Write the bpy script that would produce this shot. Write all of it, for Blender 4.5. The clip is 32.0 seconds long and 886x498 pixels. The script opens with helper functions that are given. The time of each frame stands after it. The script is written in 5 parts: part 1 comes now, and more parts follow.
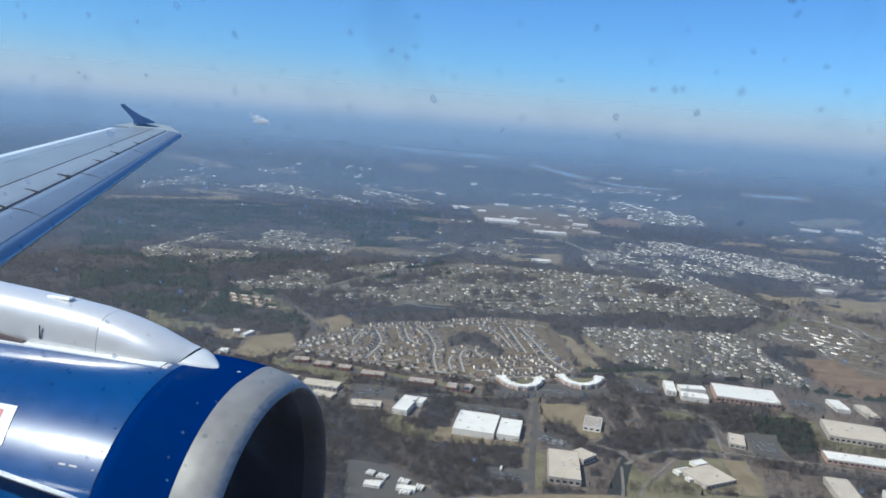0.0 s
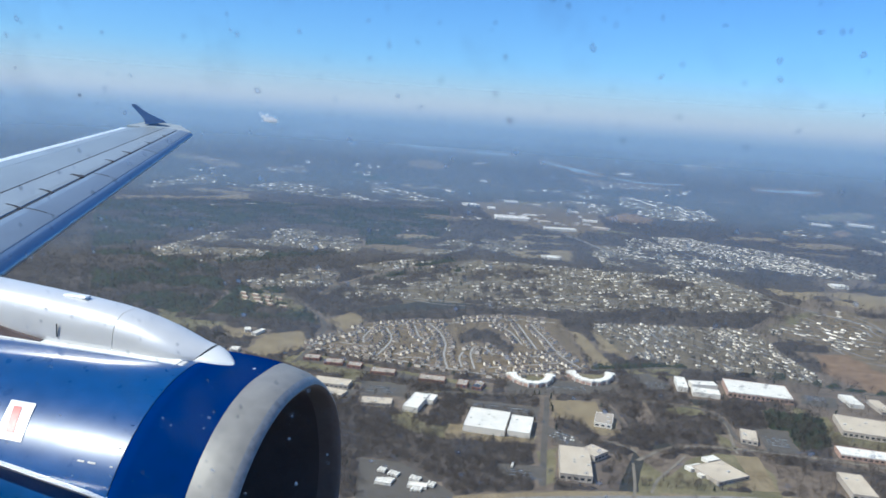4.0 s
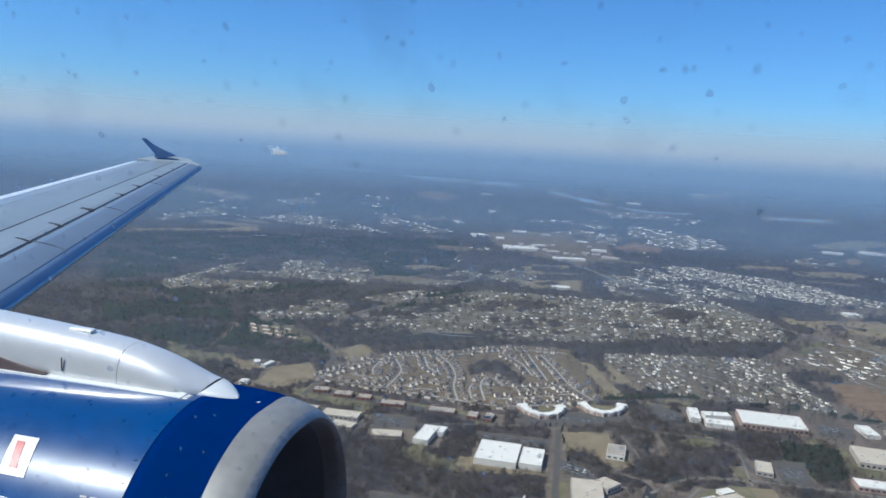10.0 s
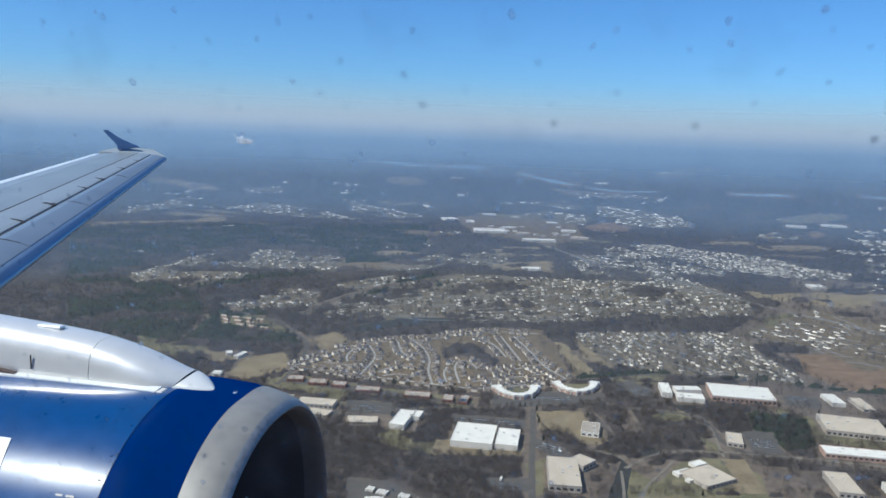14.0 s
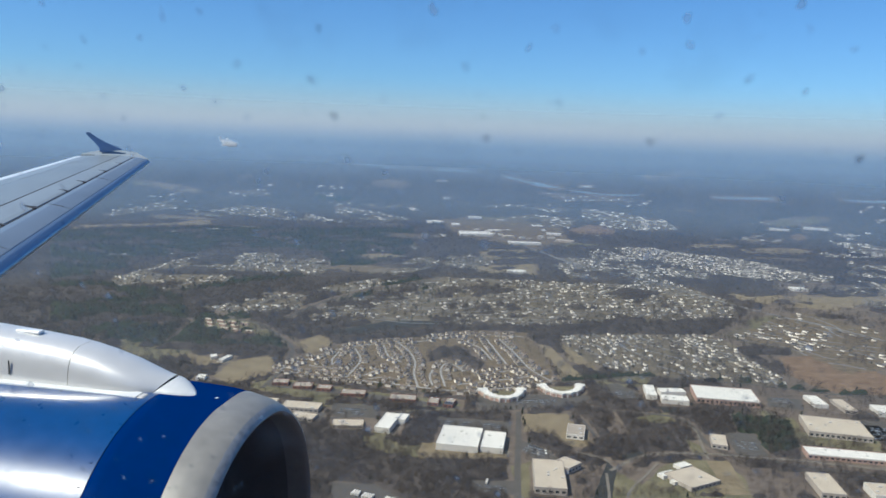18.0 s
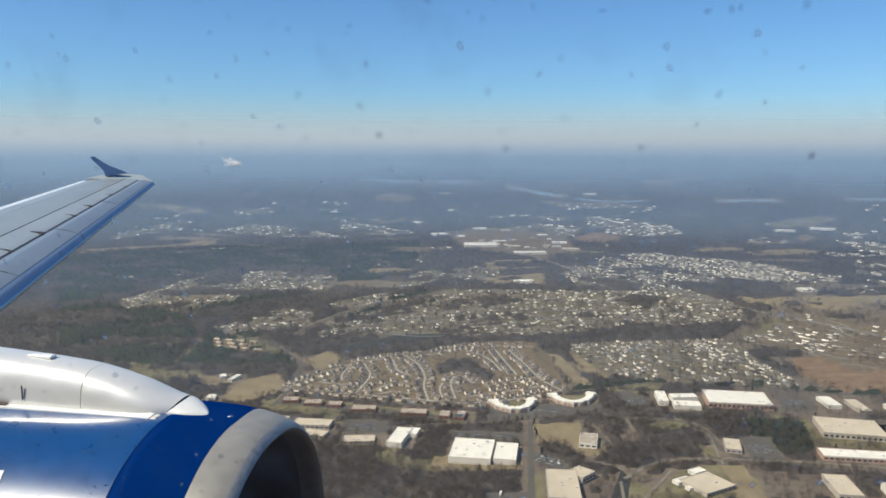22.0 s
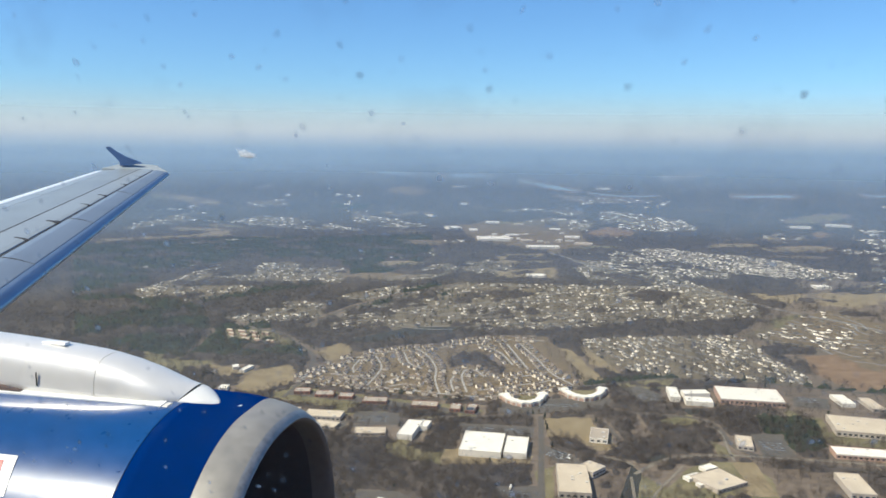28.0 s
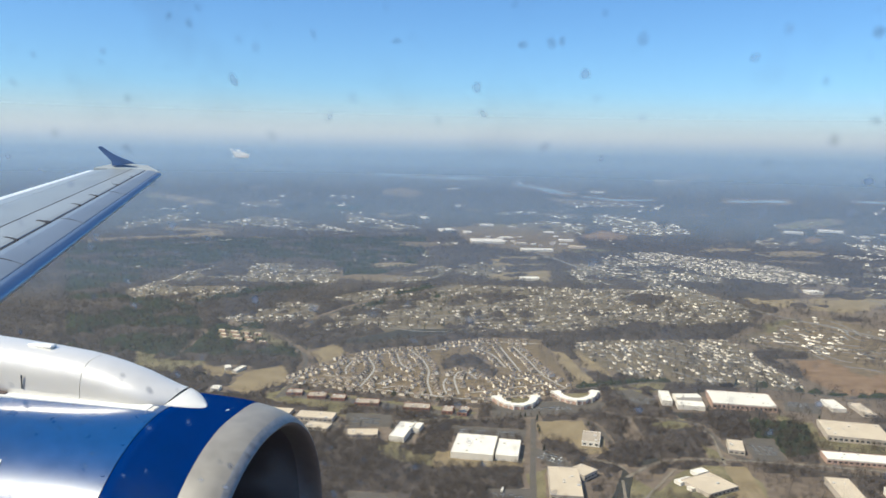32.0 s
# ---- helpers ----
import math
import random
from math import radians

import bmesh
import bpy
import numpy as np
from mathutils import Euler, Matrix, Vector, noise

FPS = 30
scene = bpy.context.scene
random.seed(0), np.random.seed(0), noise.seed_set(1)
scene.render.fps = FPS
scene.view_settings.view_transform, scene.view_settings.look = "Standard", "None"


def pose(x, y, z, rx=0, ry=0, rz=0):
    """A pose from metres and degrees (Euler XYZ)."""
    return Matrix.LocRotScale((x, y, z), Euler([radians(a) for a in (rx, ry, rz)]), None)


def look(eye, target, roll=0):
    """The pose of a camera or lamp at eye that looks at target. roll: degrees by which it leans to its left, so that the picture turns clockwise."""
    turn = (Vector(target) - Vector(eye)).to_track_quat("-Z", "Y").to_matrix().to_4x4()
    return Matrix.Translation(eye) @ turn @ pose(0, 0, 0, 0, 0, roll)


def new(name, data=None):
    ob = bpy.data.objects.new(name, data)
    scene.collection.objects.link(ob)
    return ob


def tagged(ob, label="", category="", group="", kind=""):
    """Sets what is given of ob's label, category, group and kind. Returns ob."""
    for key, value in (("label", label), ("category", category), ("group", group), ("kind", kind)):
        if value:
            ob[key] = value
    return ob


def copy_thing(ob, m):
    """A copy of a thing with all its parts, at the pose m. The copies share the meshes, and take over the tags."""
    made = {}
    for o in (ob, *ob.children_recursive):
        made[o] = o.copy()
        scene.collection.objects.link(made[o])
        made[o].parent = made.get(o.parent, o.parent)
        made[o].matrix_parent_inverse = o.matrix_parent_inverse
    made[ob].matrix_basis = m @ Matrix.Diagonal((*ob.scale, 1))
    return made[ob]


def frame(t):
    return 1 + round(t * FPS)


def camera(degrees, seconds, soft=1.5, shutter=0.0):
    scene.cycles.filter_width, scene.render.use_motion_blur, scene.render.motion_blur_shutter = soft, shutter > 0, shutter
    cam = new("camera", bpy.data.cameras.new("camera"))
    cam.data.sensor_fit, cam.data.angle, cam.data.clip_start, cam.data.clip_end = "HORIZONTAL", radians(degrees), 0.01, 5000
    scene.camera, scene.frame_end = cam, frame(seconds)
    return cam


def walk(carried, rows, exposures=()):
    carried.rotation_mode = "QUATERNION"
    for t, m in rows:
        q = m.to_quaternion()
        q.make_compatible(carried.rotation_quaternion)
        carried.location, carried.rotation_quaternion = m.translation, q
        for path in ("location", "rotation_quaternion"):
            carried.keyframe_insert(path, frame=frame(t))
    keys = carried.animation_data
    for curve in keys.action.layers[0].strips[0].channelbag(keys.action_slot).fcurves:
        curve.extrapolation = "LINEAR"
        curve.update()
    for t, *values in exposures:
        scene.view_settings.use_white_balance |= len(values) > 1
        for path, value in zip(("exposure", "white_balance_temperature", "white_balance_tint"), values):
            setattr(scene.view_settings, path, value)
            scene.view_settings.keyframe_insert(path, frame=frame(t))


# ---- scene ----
cam = camera(60, 32.0, soft=1.6)
PATH = [
    (0, pose(-32.981, -0.024, 450.033, 80.393, -4.332, 1.984)),
    (0.5, pose(-32.983, -0.039, 450.038, 80.457, -4.137, 2.214)),
    (1, pose(-32.981, -0.028, 450.036, 80.354, -4.050, 2.402)),
    (1.5, pose(-32.981, -0.032, 450.037, 80.282, -3.505, 2.311)),
    (2, pose(-32.990, -0.001, 450.028, 80.200, -4.600, 2.706)),
    (2.5, pose(-32.986, -0.028, 450.025, 79.743, -3.453, 2.420)),
    (3, pose(-32.995, -0.027, 450.018, 79.717, -3.673, 2.471)),
    (3.5, pose(-33.006, -0.028, 450.021, 80.155, -3.912, 2.645)),
    (5.5, pose(-32.987, -0.031, 450.028, 79.432, -3.144, 2.489)),
    (6, pose(-32.975, -0.007, 450.041, 78.812, -4.159, 2.814)),
    (6.5, pose(-32.992, -0.025, 450.023, 79.001, -4.372, 2.649)),
    (7, pose(-32.989, -0.023, 450.032, 78.861, -4.086, 2.574)),
    (7.5, pose(-32.986, -0.026, 450.030, 79.146, -3.682, 2.656)),
    (8, pose(-32.989, -0.019, 450.027, 79.657, -4.216, 2.773)),
    (8.5, pose(-32.987, -0.044, 450.012, 79.846, -4.299, 3.212)),
    (9, pose(-32.982, -0.019, 450.049, 80.350, -3.680, 3.725)),
    (9.5, pose(-32.968, -0.011, 450.037, 81.473, -3.553, 3.687)),
    (10, pose(-32.978, -0.018, 450.027, 82.400, -3.333, 3.237)),
    (10.5, pose(-32.981, -0.013, 450.029, 82.844, -3.084, 2.725)),
    (11, pose(-32.985, -0.017, 450.025, 83.487, -2.948, 2.284)),
    (11.5, pose(-32.983, -0.006, 450.020, 83.628, -1.080, 1.584)),
    (12, pose(-32.977, -0.018, 450.034, 83.062, -1.028, 1.290)),
    (12.5, pose(-32.991, -0.006, 450.020, 82.454, -0.966, 1.058)),
    (13, pose(-32.983, -0.018, 450.033, 81.970, -1.249, 1.041)),
    (13.5, pose(-32.999, 0.013, 450.015, 81.639, -1.748, 0.887)),
    (14, pose(-32.995, -0.009, 450.019, 81.357, -1.925, 0.814)),
    (14.5, pose(-33.001, -0.015, 450.012, 81.065, -1.885, 0.518)),
    (16.5, pose(-32.999, 0.009, 450.016, 80.838, -2.893, 0.131)),
    (17, pose(-32.991, -0.000, 450.013, 81.429, -2.822, -0.042)),
    (17.5, pose(-32.984, 0.009, 450.029, 81.595, -2.396, -0.199)),
    (18, pose(-32.986, 0.009, 450.021, 81.614, -2.050, -0.252)),
    (18.5, pose(-32.989, 0.013, 450.019, 81.488, -1.731, -0.200)),
    (19, pose(-32.983, 0.007, 450.028, 81.471, -1.519, -0.032)),
    (19.5, pose(-32.991, 0.007, 450.019, 81.602, -1.559, 0.048)),
    (20, pose(-33.001, 0.010, 450.019, 81.520, -1.413, 0.058)),
    (20.5, pose(-32.997, -0.010, 450.018, 81.879, -0.622, -0.046)),
    (21, pose(-33.000, 0.000, 450.000, 82.381, -0.681, 0.091)),
    (21.5, pose(-32.979, -0.007, 450.029, 82.297, -0.586, 0.244)),
    (22, pose(-32.990, -0.012, 450.021, 82.529, -0.121, -0.091)),
    (22.5, pose(-32.993, -0.007, 450.016, 82.069, -0.423, -0.102)),
    (23, pose(-32.986, 0.010, 450.022, 81.650, -0.299, 0.082)),
    (23.5, pose(-32.979, 0.011, 450.023, 81.325, -0.706, 0.234)),
    (24, pose(-32.993, 0.010, 450.022, 80.752, -0.824, 0.064)),
    (24.5, pose(-32.984, 0.010, 450.027, 80.228, -1.115, 0.123)),
    (25, pose(-32.986, 0.011, 450.019, 80.097, -0.464, -0.042)),
    (25.5, pose(-32.992, -0.002, 450.019, 80.458, -1.456, 0.131)),
    (27.5, pose(-32.989, -0.013, 450.007, 81.952, -0.505, 0.881)),
    (28, pose(-32.985, -0.010, 450.013, 82.023, -0.573, 0.910)),
    (28.5, pose(-32.988, 0.002, 450.012, 81.981, -0.302, 0.794)),
    (29, pose(-32.987, -0.020, 450.021, 81.722, -0.801, 0.750)),
    (29.5, pose(-32.983, -0.006, 450.017, 81.402, -0.491, 0.633)),
    (30, pose(-32.980, -0.004, 450.028, 81.109, -1.226, 0.662)),
    (30.5, pose(-32.994, -0.008, 450.023, 81.287, -1.359, 0.601)),
    (31, pose(-32.992, 0.003, 450.009, 81.731, -0.821, 0.488)),
    (31.5, pose(-32.973, -0.006, 450.025, 82.333, -0.817, 0.557)),
    (32, pose(-32.961, 0.011, 450.029, 82.187, -1.120, 0.515)),
]
EXPOSURES = [(0, 0.30, 4960, 10), (3, 0.48, 5000, 10), (7, 0.50, 5000, 10), (9, 0.40, 4920, 10), (10, 0.23, 4880, 10), (11, 0.20, 4900, 10), (12.5, 0.19, 4960, 10), (14, 0.24, 4980, 10), (18, 0.28, 5230, 10), (21, 0.30, 5540, 10), (23, 0.47, 5920, 10), (24, 0.49, 5950, 10), (28, 0.62, 5700, 10), (32, 0.64, 5740, 10)]
walk(cam, PATH, EXPOSURES)

# ---- sky and sun ----
SUN_ELEV, SUN_AZ = radians(50), radians(-112)      # azimuth clockwise from +Y
sun_dir = Vector((math.sin(SUN_AZ) * math.cos(SUN_ELEV), math.cos(SUN_AZ) * math.cos(SUN_ELEV), math.sin(SUN_ELEV)))
world = bpy.data.worlds.new("world")
scene.world = world
world.use_nodes = True
wn, wl = world.node_tree.nodes, world.node_tree.links
sky = wn.new("ShaderNodeTexSky")
sky.sky_type, sky.sun_disc = "NISHITA", False
sky.sun_elevation, sky.sun_rotation = SUN_ELEV, SUN_AZ
sky.altitude, sky.air_density, sky.dust_density, sky.ozone_density = 450, 1.0, 0.5, 4.0
wn["Background"].inputs["Strength"].default_value = 0.088
tone = wn.new("ShaderNodeMix")
tone.data_type, tone.blend_type = "RGBA", "MULTIPLY"
tone.inputs["Factor"].default_value, tone.inputs["B"].default_value = 1.0, (0.71, 0.90, 1.0, 1)
wl.new(sky.outputs["Color"], tone.inputs["A"])
wl.new(tone.outputs["Result"], wn["Background"].inputs["Color"])
sun = new("sun", bpy.data.lights.new("sun", "SUN"))
sun.data.energy, sun.data.angle, sun.data.color = 4.5, radians(0.6), (1.0, 0.87, 0.62)
sun.matrix_world = look(sun_dir * 10, (0, 0, 0))


# ---- materials ----
def mat(name, color, rough=0.7, metal=0.0, vary=0.25, size=1.0, bump=0.0, coat=0.0, second=None, random_by=None, spec=0.5, low=0.55, high=1.4, thin=0.0, gloss=0.06):
    """A procedural surface: two scales of noise over a base colour, roughness that follows, and fine relief. size: metres of the coarse stains."""
    m = bpy.data.materials.new(name)
    m.use_nodes = True
    n, l = m.node_tree.nodes, m.node_tree.links
    b = n["Principled BSDF"]
    b.inputs["Roughness"].default_value, b.inputs["Metallic"].default_value = rough, metal
    b.inputs["Coat Weight"].default_value, b.inputs["Coat Roughness"].default_value = coat, gloss
    b.inputs["Specular IOR Level"].default_value = spec
    geo = n.new("ShaderNodeTexCoord")
    coarse, fine = n.new("ShaderNodeTexNoise"), n.new("ShaderNodeTexNoise")
    for tex, s, d in ((coarse, 1 / size, 5), (fine, 9 / size, 4)):
        tex.inputs["Scale"].default_value, tex.inputs["Detail"].default_value = s, d
        l.new(geo.outputs["Object"], tex.inputs["Vector"])
    add = n.new("ShaderNodeMath")
    add.operation = "ADD"
    l.new(coarse.outputs["Fac"], add.inputs[0]), l.new(fine.outputs["Fac"], add.inputs[1])
    ramp = n.new("ShaderNodeMapRange")
    ramp.inputs["From Min"].default_value, ramp.inputs["From Max"].default_value = 0.7, 1.3
    l.new(add.outputs[0], ramp.inputs["Value"])
    mix = n.new("ShaderNodeMix")
    mix.data_type = "RGBA"
    lo = [c * (1 - vary) for c in color]
    hi = [min(1, c * (1 + vary)) for c in color] if second is None else second
    mix.inputs["A"].default_value, mix.inputs["B"].default_value = (*lo, 1), (*hi, 1)
    l.new(ramp.outputs["Result"], mix.inputs["Factor"])
    out = mix.outputs["Result"]
    if random_by:
        src = n.new("ShaderNodeObjectInfo" if random_by == "object" else "ShaderNodeNewGeometry")
        hsv, span = n.new("ShaderNodeHueSaturation"), n.new("ShaderNodeMapRange")
        span.inputs["To Min"].default_value, span.inputs["To Max"].default_value = low, high
        l.new(src.outputs["Random" if random_by == "object" else "Random Per Island"], span.inputs["Value"])
        l.new(span.outputs["Result"], hsv.inputs["Value"]), l.new(out, hsv.inputs["Color"])
        out = hsv.outputs["Color"]
    l.new(out, b.inputs["Base Color"])
    r = n.new("ShaderNodeMapRange")
    r.inputs["To Min"].default_value, r.inputs["To Max"].default_value = max(0.02, rough - 0.08), min(1, rough + 0.08)
    l.new(fine.outputs["Fac"], r.inputs["Value"]), l.new(r.outputs["Result"], b.inputs["Roughness"])
    if bump:
        bp = n.new("ShaderNodeBump")
        bp.inputs["Strength"].default_value, bp.inputs["Distance"].default_value = 0.4, bump
        l.new(fine.outputs["Fac"], bp.inputs["Height"]), l.new(bp.outputs["Normal"], b.inputs["Normal"])
    if thin:                            # light comes through as well as off: fine twigs and needles
        tr, sh = n.new("ShaderNodeBsdfTranslucent"), n.new("ShaderNodeMixShader")
        l.new(out, tr.inputs["Color"])
        sh.inputs["Fac"].default_value = thin
        l.new(b.outputs[0], sh.inputs[1]), l.new(tr.outputs[0], sh.inputs[2])
        l.new(sh.outputs[0], n["Material Output"].inputs["Surface"])
    return m


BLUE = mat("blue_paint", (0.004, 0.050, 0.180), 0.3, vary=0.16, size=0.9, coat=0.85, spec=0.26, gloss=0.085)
# the cowl blue again: no gloss, dimmer reflection put into the base colour
BLUE_DARKENED = mat("blue_paint_darkened", (0.0004, 0.016, 0.105), 0.5, vary=0.1, size=0.5, coat=0.0, spec=0.0)
WHITE_PAINT = mat("white_paint", (0.78, 0.78, 0.76), 0.3, vary=0.07, size=0.4, coat=0.3)
PYLON_PAINT = mat("pylon_paint", (0.76, 0.74, 0.69), 0.33, 0.3, vary=0.05, size=0.8, coat=0.3, gloss=0.22)
TIP_PAINT = mat("fairing_tip_paint", (0.62, 0.62, 0.60), 0.4, vary=0.08, size=0.2)
LIP_BLUE = mat("burnished_lip_edge", (0.235, 0.245, 0.255), 0.4, 0.35, vary=0.3, size=0.35)
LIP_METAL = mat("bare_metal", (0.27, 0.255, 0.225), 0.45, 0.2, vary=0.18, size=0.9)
# darker and rougher than the outer lip
LIP_INNER = mat("dark_inner_metal", (0.105, 0.095, 0.09), 0.6, 0.1, vary=0.2, size=0.5)
EDGE_METAL = mat("polished_edge", (0.27, 0.34, 0.43), 0.38, 0.9, vary=0.08, size=0.8)
WING_GREY = mat("wing_grey", (0.225, 0.25, 0.255), 0.42, vary=0.14, size=0.9, coat=0.2)
WING_LIGHT = mat("wing_light_grey", (0.255, 0.283, 0.295), 0.42, vary=0.1, size=0.7, coat=0.2)
SLAT_GREY = mat("slat_grey", (0.19, 0.225, 0.27), 0.42, 0.25, vary=0.1, size=0.7, coat=0.15)
DARK_GAP = mat("dark_gap", (0.03, 0.03, 0.035), 0.8, vary=0.3, size=0.3)
LINER = mat("inlet_liner", (0.042, 0.034, 0.036), 0.6, vary=0.3, size=0.15)
BLADE = mat("titanium_blade", (0.12, 0.12, 0.13), 0.4, 0.8, vary=0.2, size=0.2)
FIN_BLUE = mat("navy_fin", (0.04, 0.08, 0.19), 0.35, vary=0.15, size=0.3, coat=0.3)
TRIM_GREY = mat("cabin_lining", (0.3, 0.29, 0.28), 0.7, vary=0.1, size=0.2)
RECESS = mat("dark_brown_recess", (0.09, 0.062, 0.055), 0.7, vary=0.2, size=0.2)
RED_PAINT = mat("red_paint", (0.45, 0.04, 0.03), 0.4, vary=0.1, size=0.2)

SOIL = mat("winter_ground", (0.14, 0.112, 0.09), 0.95, vary=0.25, size=120, second=(0.20, 0.158, 0.118), spec=0.1)
GRASS_TAN = mat("dry_grass", (0.21, 0.162, 0.095), 0.95, vary=0.25, size=40, second=(0.285, 0.228, 0.14), spec=0.1)
GRASS_GREEN = mat("thin_green_grass", (0.135, 0.126, 0.068), 0.95, vary=0.25, size=35, second=(0.225, 0.192, 0.112), spec=0.1)
CLAY = mat("orange_clay", (0.17, 0.10, 0.055), 0.95, vary=0.3, size=26, second=(0.28, 0.195, 0.12), spec=0.1)
ASPHALT = mat("asphalt", (0.100, 0.089, 0.076), 0.9, vary=0.2, size=15, spec=0.2)
STREET = mat("worn_street", (0.21, 0.20, 0.185), 0.9, vary=0.15, size=12, spec=0.2)
WORN = mat("faded_asphalt", (0.19, 0.165, 0.13), 0.9, vary=0.2, size=14, spec=0.2)
CONCRETE = mat("pale_concrete", (0.33, 0.31, 0.28), 0.9, vary=0.15, size=12, spec=0.2)
WATER = mat("water", (0.046, 0.046, 0.042), 0.5, vary=0.2, size=20, spec=0.02)
YARD = mat("winter_yards", (0.108, 0.091, 0.066), 0.95, vary=0.3, size=30, second=(0.225, 0.184, 0.124), spec=0.1)
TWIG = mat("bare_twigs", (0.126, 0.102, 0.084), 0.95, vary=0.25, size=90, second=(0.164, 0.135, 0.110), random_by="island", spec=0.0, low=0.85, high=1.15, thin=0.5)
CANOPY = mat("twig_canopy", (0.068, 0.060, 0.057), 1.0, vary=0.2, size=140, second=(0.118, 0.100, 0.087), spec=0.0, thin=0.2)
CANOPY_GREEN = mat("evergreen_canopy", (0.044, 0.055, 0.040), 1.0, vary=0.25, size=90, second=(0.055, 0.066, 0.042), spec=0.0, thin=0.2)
NEEDLE = mat("evergreen", (0.044, 0.056, 0.045), 0.9, vary=0.3, size=60, second=(0.056, 0.07, 0.05), random_by="island", spec=0.1, thin=0.3)
SIDING = mat("house_siding", (0.80, 0.72, 0.58), 0.8, vary=0.12, size=20, random_by="island", spec=0.2, low=0.1, high=1.45)
SHINGLE = mat("roof_shingle", (0.15, 0.135, 0.122), 0.9, vary=0.2, size=12, random_by="island", spec=0.2)
SIDING_1 = mat("house_siding_near", (0.80, 0.71, 0.57), 0.8, vary=0.1, size=6, random_by="object", spec=0.2, low=0.5, high=1.3)
SHINGLE_1 = mat("roof_shingle_near", (0.19, 0.155, 0.122), 0.9, vary=0.2, size=5, random_by="object", spec=0.2)
ROOF_WHITE = mat("white_membrane", (0.76, 0.71, 0.61), 0.7, vary=0.13, size=10, spec=0.2)
ROOF_TAN = mat("gravel_roof", (0.52, 0.44, 0.33), 0.95, vary=0.12, size=16, spec=0.1)
ROOF_GREY = mat("grey_roof", (0.37, 0.315, 0.25), 0.95, vary=0.12, size=14, spec=0.1)
WALL_WHITE = mat("white_wall", (0.72, 0.67, 0.58), 0.8, vary=0.08, size=9, spec=0.2)
WALL_BRICK = mat("red_brick", (0.27, 0.135, 0.10), 0.9, vary=0.18, size=7, spec=0.1)
WALL_PINK = mat("pale_brick", (0.44, 0.30, 0.23), 0.9, vary=0.15, size=7, spec=0.1)
WALL_TAN = mat("tan_panel", (0.46, 0.40, 0.33), 0.85, vary=0.1, size=9, spec=0.2)
GLASS_DARK = mat("dark_window", (0.03, 0.04, 0.05), 0.15, vary=0.2, size=4)
UNIT_GREY = mat("galvanised_unit", (0.52, 0.50, 0.46), 0.6, vary=0.15, size=2)
CAR_PAINT = mat("car_paint", (0.30, 0.31, 0.33), 0.35, vary=0.1, size=2, random_by="object")
RIVER = mat("pale_river", (0.19, 0.26, 0.33), 0.6, vary=0.2, size=60, spec=0.25)
STEAM = mat("steam", (0.97, 0.97, 0.96), 1.0, vary=0.02, size=40, spec=0.0, thin=0.5)
PLOT = mat("tan_plots", (0.105, 0.082, 0.056), 0.95, vary=0.25, size=14, second=(0.235, 0.18, 0.112), spec=0.1)


# ---- mesh helpers ----
def mesh_of(name, verts, faces, material, smooth=False):
    me = bpy.data.meshes.new(name)
    me.from_pydata([tuple(v) for v in verts], [], faces)
    for m in (material if isinstance(material, (list, tuple)) else [material]):
        me.materials.append(m)
    if smooth:
        me.polygons.foreach_set("use_smooth", [True] * len(me.polygons))
    me.update()
    return me


def part(name, bm, material, parent, label="", smooth=False):
    """Links a bmesh, or (verts, faces), as one mesh object under a thing or under a part."""
    if isinstance(bm, tuple):
        me = mesh_of(name, bm[0], bm[1], material, smooth)
    else:
        me = bpy.data.meshes.new(name)
        bm.to_mesh(me)
        bm.free()
        me.materials.append(material)
        if smooth:
            me.polygons.foreach_set("use_smooth", [True] * len(me.polygons))
    ob = new(name, me)
    ob.parent = parent
    if label:
        ob["label"] = label
    return ob


def box(cx, cy, cz, sx, sy, sz, ang=0.0, bevel=0.0):
    bm = bmesh.new()
    bmesh.ops.create_cube(bm, size=1, matrix=Matrix.Translation((cx, cy, cz)) @ Matrix.Rotation(ang, 4, "Z") @ Matrix.Diagonal((sx, sy, sz, 1)))
    if bevel:
        bmesh.ops.bevel(bm, geom=bm.edges[:], offset=bevel, segments=1, affect="EDGES")
    return bm


def loft(rings, closed=True, caps=True):
    """Verts and faces of a skin through rings of equal count."""
    n = len(rings[0])
    verts = [p for ring in rings for p in ring]
    faces = []
    for i in range(len(rings) - 1):
        for j in range(n if closed else n - 1):
            k = (j + 1) % n
            faces.append((i * n + j, i * n + k, (i + 1) * n + k, (i + 1) * n + j))
    if caps and closed:                 # the ends have corners of their own, so that they shade flat
        k = len(verts)
        verts += list(rings[0]) + list(rings[-1])
        faces += [tuple(range(k, k + n))[::-1], tuple(range(k + n, k + 2 * n))]
    return verts, faces


def raw_mesh(name, verts, polys, mats, indices=None):
    """A large mesh from arrays: verts (n, 3) and polys (m, k) with k corners each."""
    me = bpy.data.meshes.new(name)
    verts, polys = np.asarray(verts, dtype=np.float32), np.asarray(polys, dtype=np.int32)
    m, k = polys.shape
    me.vertices.add(len(verts)), me.loops.add(m * k), me.polygons.add(m)
    me.vertices.foreach_set("co", verts.ravel())
    me.loops.foreach_set("vertex_index", polys.ravel())
    me.polygons.foreach_set("loop_start", np.arange(0, m * k, k, dtype=np.int32))
    me.polygons.foreach_set("loop_total", np.full(m, k, dtype=np.int32))
    for mt in mats:
        me.materials.append(mt)
    if indices is not None:
        me.polygons.foreach_set("material_index", np.asarray(indices, dtype=np.int32))
    me.update(calc_edges=True)
    return me


